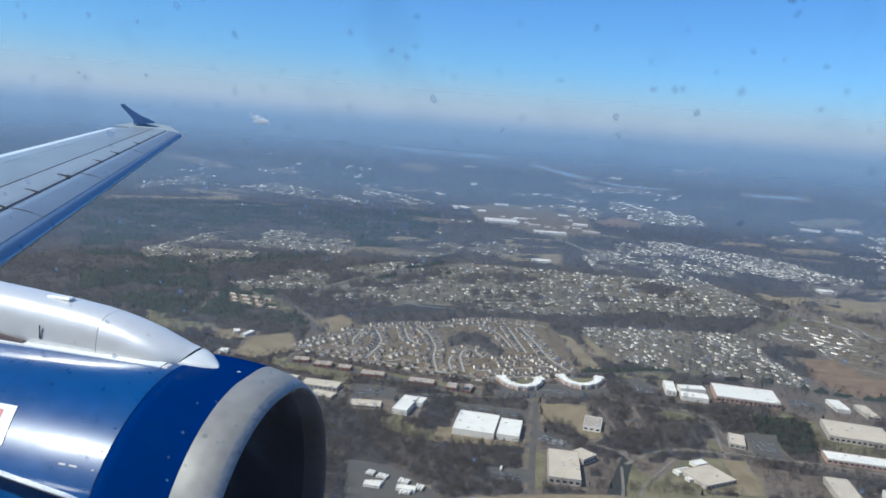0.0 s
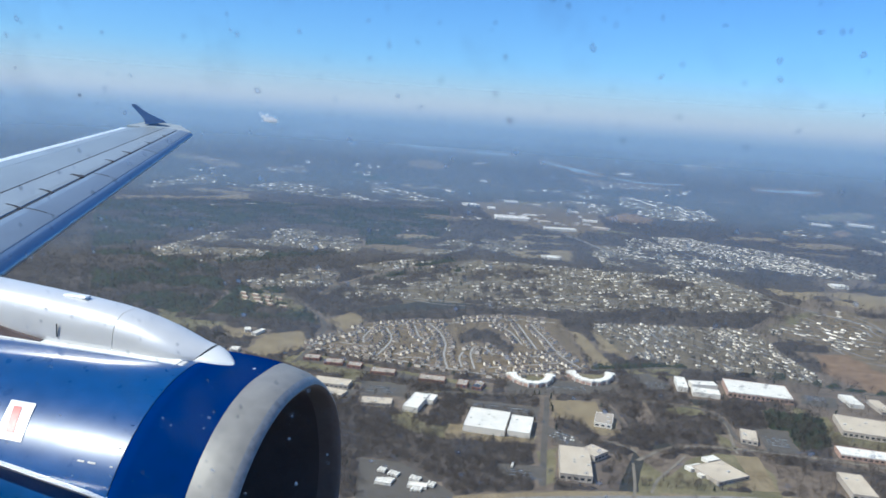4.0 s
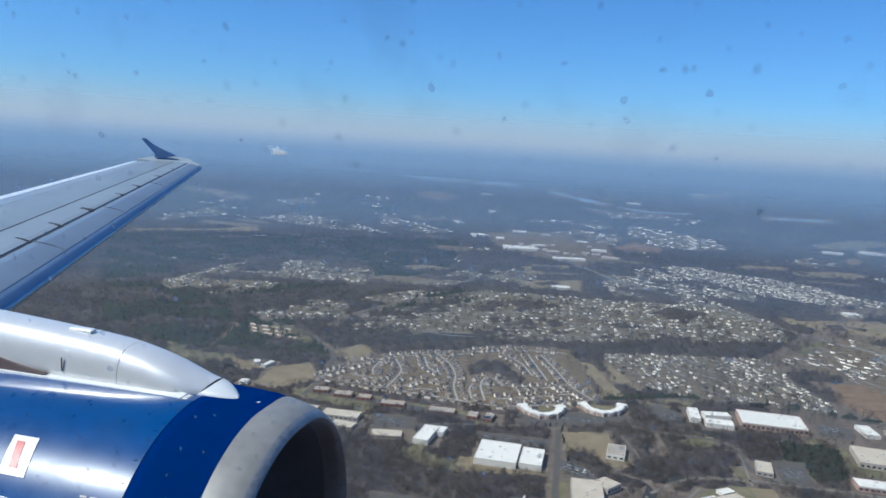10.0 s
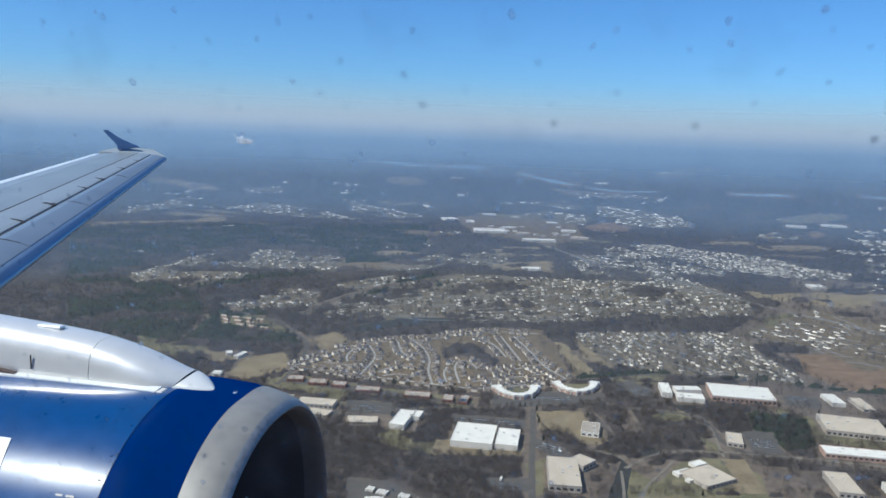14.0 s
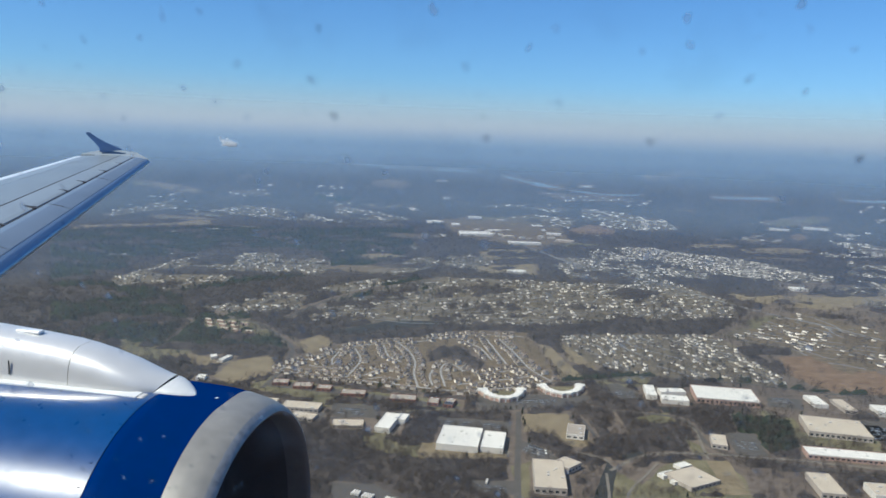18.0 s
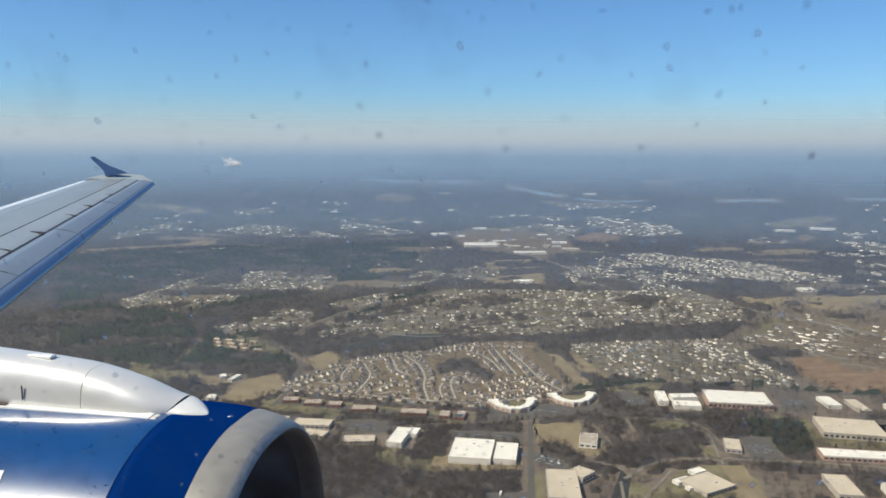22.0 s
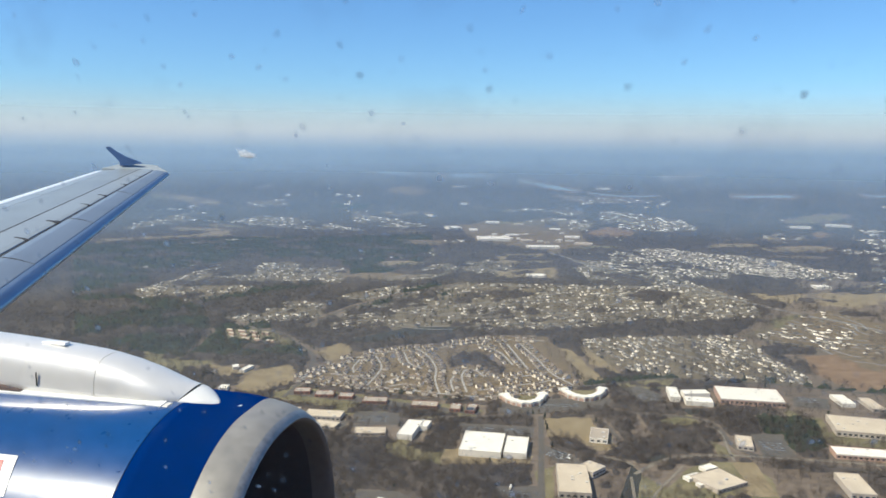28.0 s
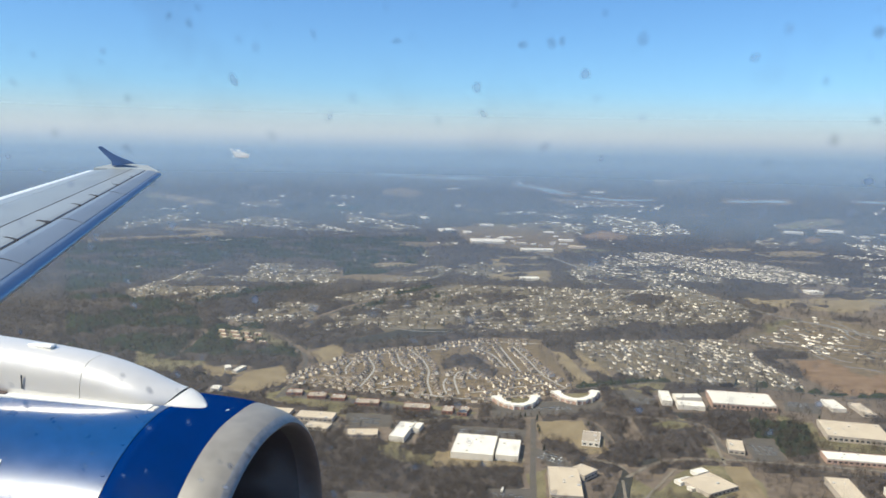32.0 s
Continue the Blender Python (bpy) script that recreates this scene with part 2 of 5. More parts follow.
# ---- the ground: one sheet, flat below the aircraft and rising to the hazy rim of the country ----
RIM, FLAT = 4960.0, 3900.0


def ground_z(x, y):
    s = min(1.0, max(0.0, (math.hypot(x, y) - FLAT) / (RIM - FLAT)))
    return 402 * s ** 1.6


radii = [0, 200, 400, 600, 800, 1000, 1300, 1700, 2200, 2800, 3400, FLAT] + [FLAT + (RIM - FLAT) * k / 16 for k in range(1, 17)]
spokes = 180
gv, gf = [(0, 0, 0)], []
for r in radii[1:]:
    for k in range(spokes):
        a = 2 * math.pi * k / spokes
        gv.append((r * math.cos(a), r * math.sin(a), ground_z(r, 0)))
for k in range(spokes):
    gf.append((0, 1 + k, 1 + (k + 1) % spokes))
for i in range(len(radii) - 2):
    for k in range(spokes):
        a, b = 1 + i * spokes + k, 1 + i * spokes + (k + 1) % spokes
        gf.append((a, a + spokes, b + spokes, b))
ground = new("ground", mesh_of("ground", gv, gf, SOIL, True))
tagged(ground, "brown winter ground with leaf litter and thin grass", "ground", kind="structure")


def smooth_line(pts, step=12.0):
    """A Catmull-Rom line through the points."""
    pts = [Vector(p) for p in pts]
    ext = [2 * pts[0] - pts[1]] + pts + [2 * pts[-1] - pts[-2]]
    out = []
    for i in range(1, len(ext) - 2):
        p0, p1, p2, p3 = ext[i - 1:i + 3]
        n = max(2, int((p2 - p1).length / step))
        for k in range(n):
            t = k / n
            out.append(0.5 * ((2 * p1) + (p2 - p0) * t + (2 * p0 - 5 * p1 + 4 * p2 - p3) * t * t + (3 * p1 - p0 - 3 * p2 + p3) * t ** 3))
    return out + [pts[-1]]


# a coarse plan of what covers the ground, so that trees keep off roads, lots and roofs
CELL, X0, Y0, NX, NY = 5.0, -3000.0, 300.0, 1200, 960
cover = np.ones((NY, NX), dtype=np.float32)          # 1 woods, less among houses, 0 open
evergreen = np.full((NY, NX), 0.012, dtype=np.float32)
gx, gy = np.meshgrid(X0 + (np.arange(NX) + 0.5) * CELL, Y0 + (np.arange(NY) + 0.5) * CELL)


def inside(poly, px, py):
    res = np.zeros(px.shape, dtype=bool)
    for (xa, ya), (xb, yb) in zip(poly, poly[1:] + poly[:1]):
        if ya != yb:
            hit = ((ya > py) != (yb > py)) & (px < (xb - xa) * (py - ya) / (yb - ya) + xa)
            res ^= hit
    return res


def clear_line(pts, half):
    for p in pts:
        i, j, k = int((p[1] - Y0) / CELL), int((p[0] - X0) / CELL), max(1, int(half / CELL + 0.5))
        if 0 <= i < NY and 0 <= j < NX:
            cover[max(0, i - k):i + k + 1, max(0, j - k):j + k + 1] = 0


def road(name, pts, width, material=ASPHALT, z=0.35, verge=3.0, label="", category="road", uneven=0.0, taper=False):
    line = smooth_line(pts)
    v, f = [], []
    for i, p in enumerate(line):
        d = (line[min(i + 1, len(line) - 1)] - line[max(i - 1, 0)]).normalized()
        n = Vector((-d.y, d.x)) * width / 2 * (1 + uneven * noise.noise((p.x * 0.008, p.y * 0.008, 2.2)) + 0.5 * uneven * noise.noise((p.x * 0.03, p.y * 0.03, 6.2)))
        n *= math.sin(math.pi * (i + 0.4) / len(line)) ** 0.7 if taper else 1.0
        for q in (p + n, p - n):
            v.append((q.x, q.y, ground_z(q.x, q.y) + z))
        for q in (p - n, p + n):
            v.append((q.x, q.y, ground_z(q.x, q.y) - 0.3))
    for i in range(len(line) - 1):
        a, b = 4 * i, 4 * i + 4
        f += [(a, a + 1, b + 1, b), (a + 1, a + 2, b + 2, b + 1), (a + 3, a, b, b + 3)]
    ob = new(name, mesh_of(name, v, f, material))
    clear_line(line, width / 2 + verge)
    return tagged(ob, label or "grey asphalt road between bare winter trees", category, kind="structure")


def field(name, poly, material, label, z=0.2, category="field", rough_edge=0.0, density=0.0, kind="structure"):
    """An open patch with an uneven edge; trees stay out of it."""
    pts, n = [], len(poly)
    rough_edge = rough_edge or 0.006 * math.hypot(*poly[0])
    area = abs(sum(a[0] * b[1] - a[1] * b[0] for a, b in zip(poly, poly[1:] + poly[:1]))) / 2
    girth = sum(math.dist(a, b) for a, b in zip(poly, poly[1:] + poly[:1]))
    rough_edge = min(rough_edge, 0.35 * area / girth)
    for i in range(n):
        a, b = Vector(poly[i]), Vector(poly[(i + 1) % n])
        m = max(2, int((b - a).length / 18))
        for k in range(m):
            p = a.lerp(b, k / m)
            w = noise.noise((p.x * 0.03, p.y * 0.03, 1.7)) * rough_edge * 2
            q = p + Vector((w, noise.noise((p.y * 0.03, p.x * 0.03, 4.2)) * rough_edge * 2))
            pts.append((q.x, q.y, ground_z(q.x, q.y) + z))
    ob = new(name, mesh_of(name, pts, [tuple(range(len(pts)))], material))
    ob.data.flip_normals() if ob.data.polygons[0].normal.z < 0 else None
    cover[inside(poly, gx, gy)] = density
    return tagged(ob, label, category, kind=kind)


def settle(poly, density):
    cover[inside(poly, gx, gy) & (cover > density)] = density


# residential tracts, by their outlines in metres
TRACTS = [
    ([(-990, 2225), (-930, 2500), (-895, 2660), (-660, 2815), (-410, 2670), (-385, 2420), (-525, 2350), (-615, 2290), (-660, 2180), (-770, 2095), (-910, 2110)], 25, 42, 78),
    ([(-640, 1925), (-580, 2035), (-490, 2120), (-385, 2095), (-370, 1920), (-450, 1860), (-560, 1850)], 22, 36, 57),
    ([(-350, 1935), (-250, 2090), (-165, 2260), (-85, 2315), (-15, 2420), (150, 2440), (295, 2410), (530, 2415), (720, 2550), (830, 2200), (780, 1985), (580, 1920), (370, 1880), (190, 1815), (-55, 1805), (-220, 1800), (-330, 1800)], 20, 40, 20),
    ([(-375, 2135), (-335, 2240), (-195, 2395), (-105, 2380), (-170, 2280), (-300, 2120)], 26, 40, 55),
    ([(-275, 2485), (-190, 2610), (-75, 2850), (-10, 2730), (-95, 2490), (-195, 2395)], 24, 44, 59),
    ([(-5, 2615), (10, 2895), (100, 2935), (185, 2750), (125, 2595)], 24, 44, -40),
    ([(390, 2755), (445, 2920), (580, 2940), (595, 2745), (760, 2655), (705, 2465), (415, 2475)], 22, 40, -40),
    ([(725, 3260), (900, 3305), (965, 3200), (1160, 3075), (1265, 2950), (1280, 2785), (1405, 2710), (1310, 2565), (1060, 2565), (930, 2690), (840, 2860), (740, 2965)], 15, 34, -51),
    ([(610, 3205), (695, 3155), (735, 2940), (825, 2805), (930, 2655), (885, 2540), (770, 2575), (560, 2845)], 20, 40, -61),
    ([(-1185, 3930), (-1055, 4045), (-910, 4055), (-720, 4005), (-420, 3840), (-630, 3630), (-835, 3855), (-1075, 3885)], 24, 46, -22),
    ([(-600, 4195), (-500, 4155), (-310, 4090), (-140, 4000), (-300, 3925), (-450, 3970), (-560, 4025)], 26, 48, -18),
    ([(70, 4315), (180, 4300), (225, 4275), (620, 4275), (680, 4200), (590, 4160), (490, 4225), (210, 4240), (85, 4255)], 26, 40, -3),
    ([(310, 4095), (480, 4145), (745, 4070), (680, 3910), (480, 3880)], 28, 48, -12),
    ([(765, 4225), (945, 4155), (1155, 4030), (1225, 3880), (1020, 3845), (865, 3920), (745, 4050)], 20, 44, -34),
    ([(-1655, 3690), (-1550, 3860), (-1450, 3985), (-1350, 4015), (-1360, 3895), (-1500, 3795), (-1595, 3660)], 30, 50, 48),
    ([(1840, 3620), (1995, 3530), (2045, 3410), (1920, 3195), (1600, 3175), (1640, 3315), (1840, 3380)], 22, 42, -72),
    ([(1655, 3110), (1820, 3035), (1295, 2150), (1215, 2235)], 26, 46, -84),
    ([(660, 1785), (865, 1980), (990, 2080), (1045, 1975), (1115, 1845), (950, 1570), (820, 1500), (795, 1620), (710, 1715)], 21, 38, -56),
    ([(260, 1725), (345, 1755), (535, 1775), (645, 1785), (645, 1555), (665, 1415), (525, 1415), (350, 1465), (285, 1515)], 17, 31, -74),
    ([(-1200, 4190), (-990, 4285), (-945, 4220), (-1125, 4145)], 34, 50, 20),
    ([(1450, 3645), (1670, 3705), (1750, 3645), (1565, 3590)], 34, 50, 12),
    ([(515, 4445), (980, 4335), (1150, 4260), (660, 4335)], 40, 60, -12),
]
NEAR_TRACT = [(-328, 1392), (-314, 1447), (-282, 1515), (-233, 1587), (-153, 1640), (-60, 1673), (-3, 1723), (91, 1758), (190, 1752), (195, 1635), (209, 1406), (193, 1371), (94, 1323), (23, 1302), (-37, 1310), (-109, 1329), (-171, 1344), (-257, 1367)]
WOODS_FAR = [(-1635, 3165), (-1065, 3475), (-510, 3565), (-135, 3735), (-125, 3050), (-510, 2910), (-790, 2905), (-925, 2720), (-1025, 2285), (-1140, 2180)]
WOODS_NEAR = [(-1120, 2140), (-970, 2160), (-725, 2055), (-620, 1815), (-590, 1545), (-845, 1585)]
ISLAND = [(-48, 1487), (-40, 1561), (-4, 1608), (56, 1587), (74, 1490), (58, 1440), (34, 1479), (-5, 1515)]
bands = np.zeros((NY, NX), dtype=np.float32)
for i in range(0, NY, 2):
    for j in range(0, NX, 2):
        q = (j * CELL * 0.0052, i * CELL * 0.0085, 5.1)
        bands[i:i + 2, j:j + 2] = noise.noise(q) + 0.45 * noise.noise((q[0] * 3.3, q[1] * 3.3, 8.0))
for poly, sx, sy, ang in TRACTS:
    field("ground_yards", poly, YARD, "tan and grey winter yards between suburban houses", 0.12, "yards", 14, density=1.0)
    settle(poly, 0.5 if sx > 17 else 0.42)
    belt = inside(poly, gx, gy) & (bands > (0.2 if sx > 17 else 0.9))
    cover[belt] = 1.0
settle(NEAR_TRACT, 0.16)
cover[inside(ISLAND, gx, gy)] = 1.0
evergreen[inside(WOODS_NEAR, gx, gy) & (bands > -0.1)] = 0.42
evergreen[inside([(-700, 2080), (-380, 2420), (-200, 2700), (-110, 2990), (-510, 2905), (-400, 2690), (-380, 2420), (-620, 2290), (-800, 2080)], gx, gy) & (bands > -0.15)] = 0.55
evergreen[inside([(-600, 1840), (-430, 1840), (-340, 1790), (-330, 1560), (-590, 1560)], gx, gy) & (bands > -0.05)] = 0.42
evergreen[inside([(478, 1246), (588, 1277), (529, 1101), (435, 1077)], gx, gy) & (bands > -0.3)] = 0.33
THIN_TOWN = [(-350, 1935), (-250, 2090), (-60, 2330), (130, 2430), (170, 2150), (150, 1815), (-55, 1805), (-330, 1800)]
settle(THIN_TOWN, 0.75)
cover[inside(THIN_TOWN, gx, gy)] = np.maximum(cover[inside(THIN_TOWN, gx, gy)], 0.72)
for poly in (WOODS_FAR,
             [(-310, 2080), (-185, 2300), (-70, 2430), (-65, 2335), (-165, 2200), (-285, 1990)], [(-75, 2270), (-15, 2370), (-20, 1875), (-55, 1845)],
             [(-705, 4290), (-485, 4290), (-540, 4220), (-730, 4230)]):
    evergreen[inside(poly, gx, gy) & (bands > -0.2)] = 0.62
    evergreen[inside(poly, gx, gy) & (bands <= -0.2)] = 0.15
belt = inside([(-310, 2080), (-185, 2300), (-70, 2430), (-65, 2335), (-165, 2200), (-285, 1990)], gx, gy)
cover[belt] = 1.0

field("ground_lawn", NEAR_TRACT, PLOT, "thin green and tan winter lawns between the houses", 0.1, "lawn", density=0.16)
cover[inside(ISLAND, gx, gy)] = 1.0
field("ground_woods", ISLAND, SOIL, "leaf litter under a small wood among the houses", 0.25, "ground", density=1.0)
OVAL = [(223, 913), (253, 966), (290, 1018), (341, 1053), (388, 1046), (403, 998), (388, 922)]
field("field", OVAL, GRASS_GREEN, "mown greenish-tan lawn round a low hall", 0.16, rough_edge=3)
cover[inside([(239, 914), (261, 953), (309, 952), (358, 945), (356, 920)], gx, gy)] = 1.0
for poly in ([(309, 1214), (365, 1244), (372, 1205), (319, 1182)], [(363, 1132), (376, 1111), (380, 1069), (353, 1064)]):
    field("field", poly, GRASS_GREEN, "narrow grassy gap in bare woods", 0.16, rough_edge=4, density=0.2)
DRY = "dry tan winter grass on an open field"
for poly in ([(-439, 1418), (-416, 1457), (-359, 1501), (-332, 1427), (-342, 1373), (-389, 1315), (-428, 1344)], [(-556, 1445), (-539, 1493), (-454, 1473), (-416, 1457), (-460, 1416)],
             [(199, 1656), (226, 1637), (260, 1420), (216, 1406)], [(253, 1687), (295, 1516), (300, 1459), (252, 1532)], [(125, 3075), (385, 3120), (340, 2875), (155, 2795)], [(105, 2665), (340, 2760), (305, 2480), (115, 2475)],
             [(1080, 3375), (1340, 3715), (1390, 3540), (1235, 3280), (1060, 3265)], [(1315, 3360), (1565, 3475), (1720, 3395), (1540, 3200), (1275, 3205)],
             [(865, 2360), (1020, 2420), (1035, 2285), (955, 2190), (870, 2180)], [(1100, 2355), (1165, 2310), (1315, 2495), (1400, 2320), (1085, 2120), (1005, 2150)],
             [(1420, 3695), (1545, 3735), (1615, 3675), (1450, 3570)], [(-1190, 4385), (-1115, 4425), (-1090, 4415), (-1140, 4380)], [(-1145, 4220), (-985, 4275), (-1005, 4220)],
             [(1185, 4150), (1365, 4135), (1355, 4100)], [(-475, 4215), (-245, 4265), (-225, 4205), (-345, 4150)],
             [(-1670, 3395), (-1425, 3530), (-1150, 3750), (-1065, 3540), (-1195, 3470), (-1480, 3350), (-1585, 3215)], [(116, 1212), (193, 1225), (217, 1096), (183, 1073), (156, 1123), (110, 1144)],
             [(-49, 1083), (87, 1062), (76, 1030), (-43, 1023)], [(367, 1048), (401, 1051), (392, 943), (342, 948), (367, 988)],
             [(-337, 1600), (-282, 1673), (-240, 1604), (-280, 1517)]):
    field("field", poly, GRASS_TAN, DRY)
    if poly[0][1] > 2000:
        cover[inside(poly, gx, gy) & (bands > 0.12)] = 1.0
for poly in ([(610, 3840), (760, 3985), (880, 3885), (815, 3675), (650, 3690)], [(1670, 3705), (1755, 3745), (1780, 3685), (1710, 3625)]):
    field("field", poly, CLAY, "bare orange clay on a far building plot")
field("ground_yards", [(690, 1770), (865, 1980), (990, 2080), (1045, 1975), (1115, 1845), (950, 1570), (820, 1500), (795, 1640), (720, 1715)], PLOT, "pale worn ground between long commercial rows", 0.24, "yards", 10, density=0.34)
field("field", [(715, 1610), (805, 1640), (905, 1490), (835, 1375), (710, 1380), (685, 1465)], CLAY, "bare orange clay on a cleared building plot")
field("field", [(395, 850), (470, 862), (480, 775), (400, 765)], CLAY, "bare red-brown clay beside the warehouses")
for poly in (
        [(538, 1276), (584, 1236), (544, 1135), (505, 1145)],
        [(-158, 1129), (-43, 1094), (-44, 1023), (-114, 1050)],
        [(-357, 1366), (18, 1257), (18, 1216), (-208, 1222), (-350, 1297)],
        [(282, 1426), (393, 1437), (370, 1388), (279, 1358)],
        [(558, 1176), (673, 1146), (659, 1105), (541, 1128)],
        [(213, 1011), (256, 959), (229, 907), (190, 909)],
        [(79, 1007), (112, 1027), (98, 922), (79, 906)],
        [(-708, 1629), (-533, 1548), (-482, 1396), (-605, 1357)],
        [(-410, 1625), (-475, 1645), (-530, 1665), (-580, 1735), (-565, 1820), (-460, 1775), (-370, 1640)],
        [(785, 1960), (905, 2040), (890, 1970), (750, 1810)],
        [(-1725, 4125), (-1575, 4205), (-1540, 4105), (-1660, 4070)],
        [(-220, 3080), (-85, 3275), (15, 3170), (-165, 2935)]):
    field("field", poly, GRASS_GREEN, "thin greenish-tan winter grass between woods and halls", 0.17, rough_edge=16, density=0.3)
    cover[inside(poly, gx, gy) & (bands > -0.2)] = 1.0
patch = random.Random(21)
for k in range(22):
    r, a = patch.uniform(2500, 4750), patch.uniform(-0.5, 0.56)
    x, y, wide, deep = r * math.sin(a), r * math.cos(a), patch.uniform(70, 230), patch.uniform(30, 80)
    if any(inside(poly, np.array([x]), np.array([y]))[0] for poly, *_ in TRACTS):
        continue
    corners = [(x + wide * math.cos(t) * patch.uniform(0.75, 1.15), y + deep * math.sin(t) * patch.uniform(0.75, 1.15)) for t in [2 * math.pi * i / 9 for i in range(9)]]
    field("field", corners, patch.choice((GRASS_TAN, GRASS_GREEN, PLOT, PLOT)), "distant tan and olive clearing in hazy woods", 0.18)
for poly in ([(70, 1326), (78, 1298), (92, 1286), (108, 1297), (120, 1330)], [(179, 1360), (190, 1330), (204, 1319), (220, 1332), (232, 1366)]):
    field("ground_lawn", poly, GRASS_GREEN, "green-tan lawn inside a curved block", 0.34, "lawn", 1.0)
LOT = "grey asphalt parking lot"
for poly in ([(105, 1105), (141, 1072), (156, 1029), (117, 1037), (102, 1067)], [(434, 1162), (484, 1161), (471, 1074), (421, 1066)],
             [(694, 1239), (740, 1233), (714, 1140), (669, 1146)], [(-159, 945), (-103, 941), (-30, 867), (-38, 833), (-145, 837)],
             [(-196, 1236), (-119, 1231), (-118, 1173), (-192, 1181)], [(23, 961), (83, 963), (77, 922), (26, 928)], [(283, 1379), (317, 1396), (347, 1336), (335, 1307), (298, 1305)], [(686, 1214), (712, 1215), (711, 1168), (692, 1135), (673, 1150)],
             [(48, 1287), (145, 1315), (252, 1319), (232, 1265), (47, 1231)], [(-22, 1189), (99, 1176), (92, 1132), (-21, 1157)],
             [(582, 1345), (640, 1335), (618, 1278), (560, 1291)], [(-330, 1190), (-200, 1190), (-205, 1150), (-320, 1150)], [(-318, 1345), (20, 1240), (15, 1225), (-325, 1315)]):
    field("parking_lot", poly, ASPHALT, LOT, 0.3, "parking lot", 1.5)
field("parking_lot", [(-10, 4035), (325, 4075), (605, 3930), (570, 3390), (380, 3105), (255, 3245), (55, 3470)], PLOT, "worn paved ground round far shopping halls", 0.3, "parking lot", 22)
for poly in ([(222, 752), (388, 762), (385, 790), (222, 782)], [(420, 760), (535, 745), (540, 775), (425, 790)], [(548, 912), (625, 904), (628, 934), (550, 940)]):
    field("parking_lot", poly, ASPHALT, "asphalt apron before loading docks", 0.3, "parking lot", 1.0)
field("pond", [(-280, 1695), (-140, 1825), (0, 1840), (-30, 1780), (-230, 1670)], WATER, "dark blue pond among bare trees", 0.3, "pond", 3)
for poly in ([(222, 1037), (228, 1007), (201, 912), (178, 911), (200, 980)], [(245, 1061), (281, 1074), (281, 1058), (250, 1046)], [(357, 1273), (401, 1275), (397, 1255), (364, 1241)]):
    field("pond", poly, WATER, "narrow dark pond beside woods", 0.3, "pond", 2)

road("road_highway", [(-400, 760), (-52, 839), (56, 869), (155, 889), (227, 901), (339, 918), (446, 914), (578, 895), (800, 850)], 9, STREET, 0.4, 12, "worn grey highway with tan verges")
field("verge", [(-52, 822), (56, 852), (155, 872), (227, 884), (339, 900), (446, 897), (578, 878), (578, 911), (446, 930), (339, 935), (227, 918), (155, 906), (56, 886), (-52, 856)], GRASS_TAN, "mown tan grass verge along the highway", 0.1, "verge", 2)
road("road_railway", [(-233, 1371), (-81, 1307), (9, 1322), (145, 1369), (278, 1408), (383, 1440), (562, 1419), (703, 1374), (849, 1353)], 7, ASPHALT, 0.35, 0, "dark road behind a belt of trees")
for p in smooth_line([(-233, 1389), (-81, 1325), (9, 1340), (145, 1387), (278, 1426), (383, 1458), (562, 1437), (703, 1392), (849, 1371)], 4.0):
    i, j = int((p[1] - Y0) / CELL), int((p[0] - X0) / CELL)
    cover[i - 2:i + 2, j - 1:j + 2], evergreen[i - 2:i + 2, j - 1:j + 2] = 1.0, 0.31
for pts, w, mt in (([(182, 1066), (213, 1049), (225, 1031)], 5, WORN), ([(199, 1229), (215, 1194), (224, 1128)], 6, ASPHALT), ([(212, 996), (202, 933), (191, 884)], 4, WORN), ([(219, 911), (234, 948), (269, 998), (293, 1034)], 4, WORN),
                   ([(381, 1192), (391, 1169), (377, 1084), (373, 1055)], 4, WORN), ([(219, 1005), (285, 1062), (373, 1074), (441, 1066), (507, 1059), (632, 1035)], 6, WORN), ([(-176, 1367), (-102, 1347), (-30, 1328)], 4, CONCRETE)):
    road("road_path", pts, w, mt, 0.45, 1, "narrow pale drive through the business park")
road("road_street", [(115, 1225), (100, 1088), (91, 1008), (81, 906)], 9)
road("road_park", [(-201, 1165), (-75, 1205), (37, 1220), (114, 1241), (214, 1273), (268, 1247), (383, 1216), (395, 1097), (456, 1060), (547, 1030), (633, 1020)], 8)
road("road_main", [(255, 3480), (380, 3105), (510, 2700), (640, 2560), (760, 2300), (860, 2090), (1000, 1890), (1070, 1760), (1200, 1560)], 9, STREET, 0.4, 3, "pale main road through the suburb")
road("road_left", [(-550, 1820), (-440, 1750), (-360, 1630), (-322, 1545), (-318, 1402), (-330, 1300)], 8)
road("road_parkway", [(-384, 1828), (-334, 1989), (-261, 2124), (-142, 2271), (-7, 2420)], 10)
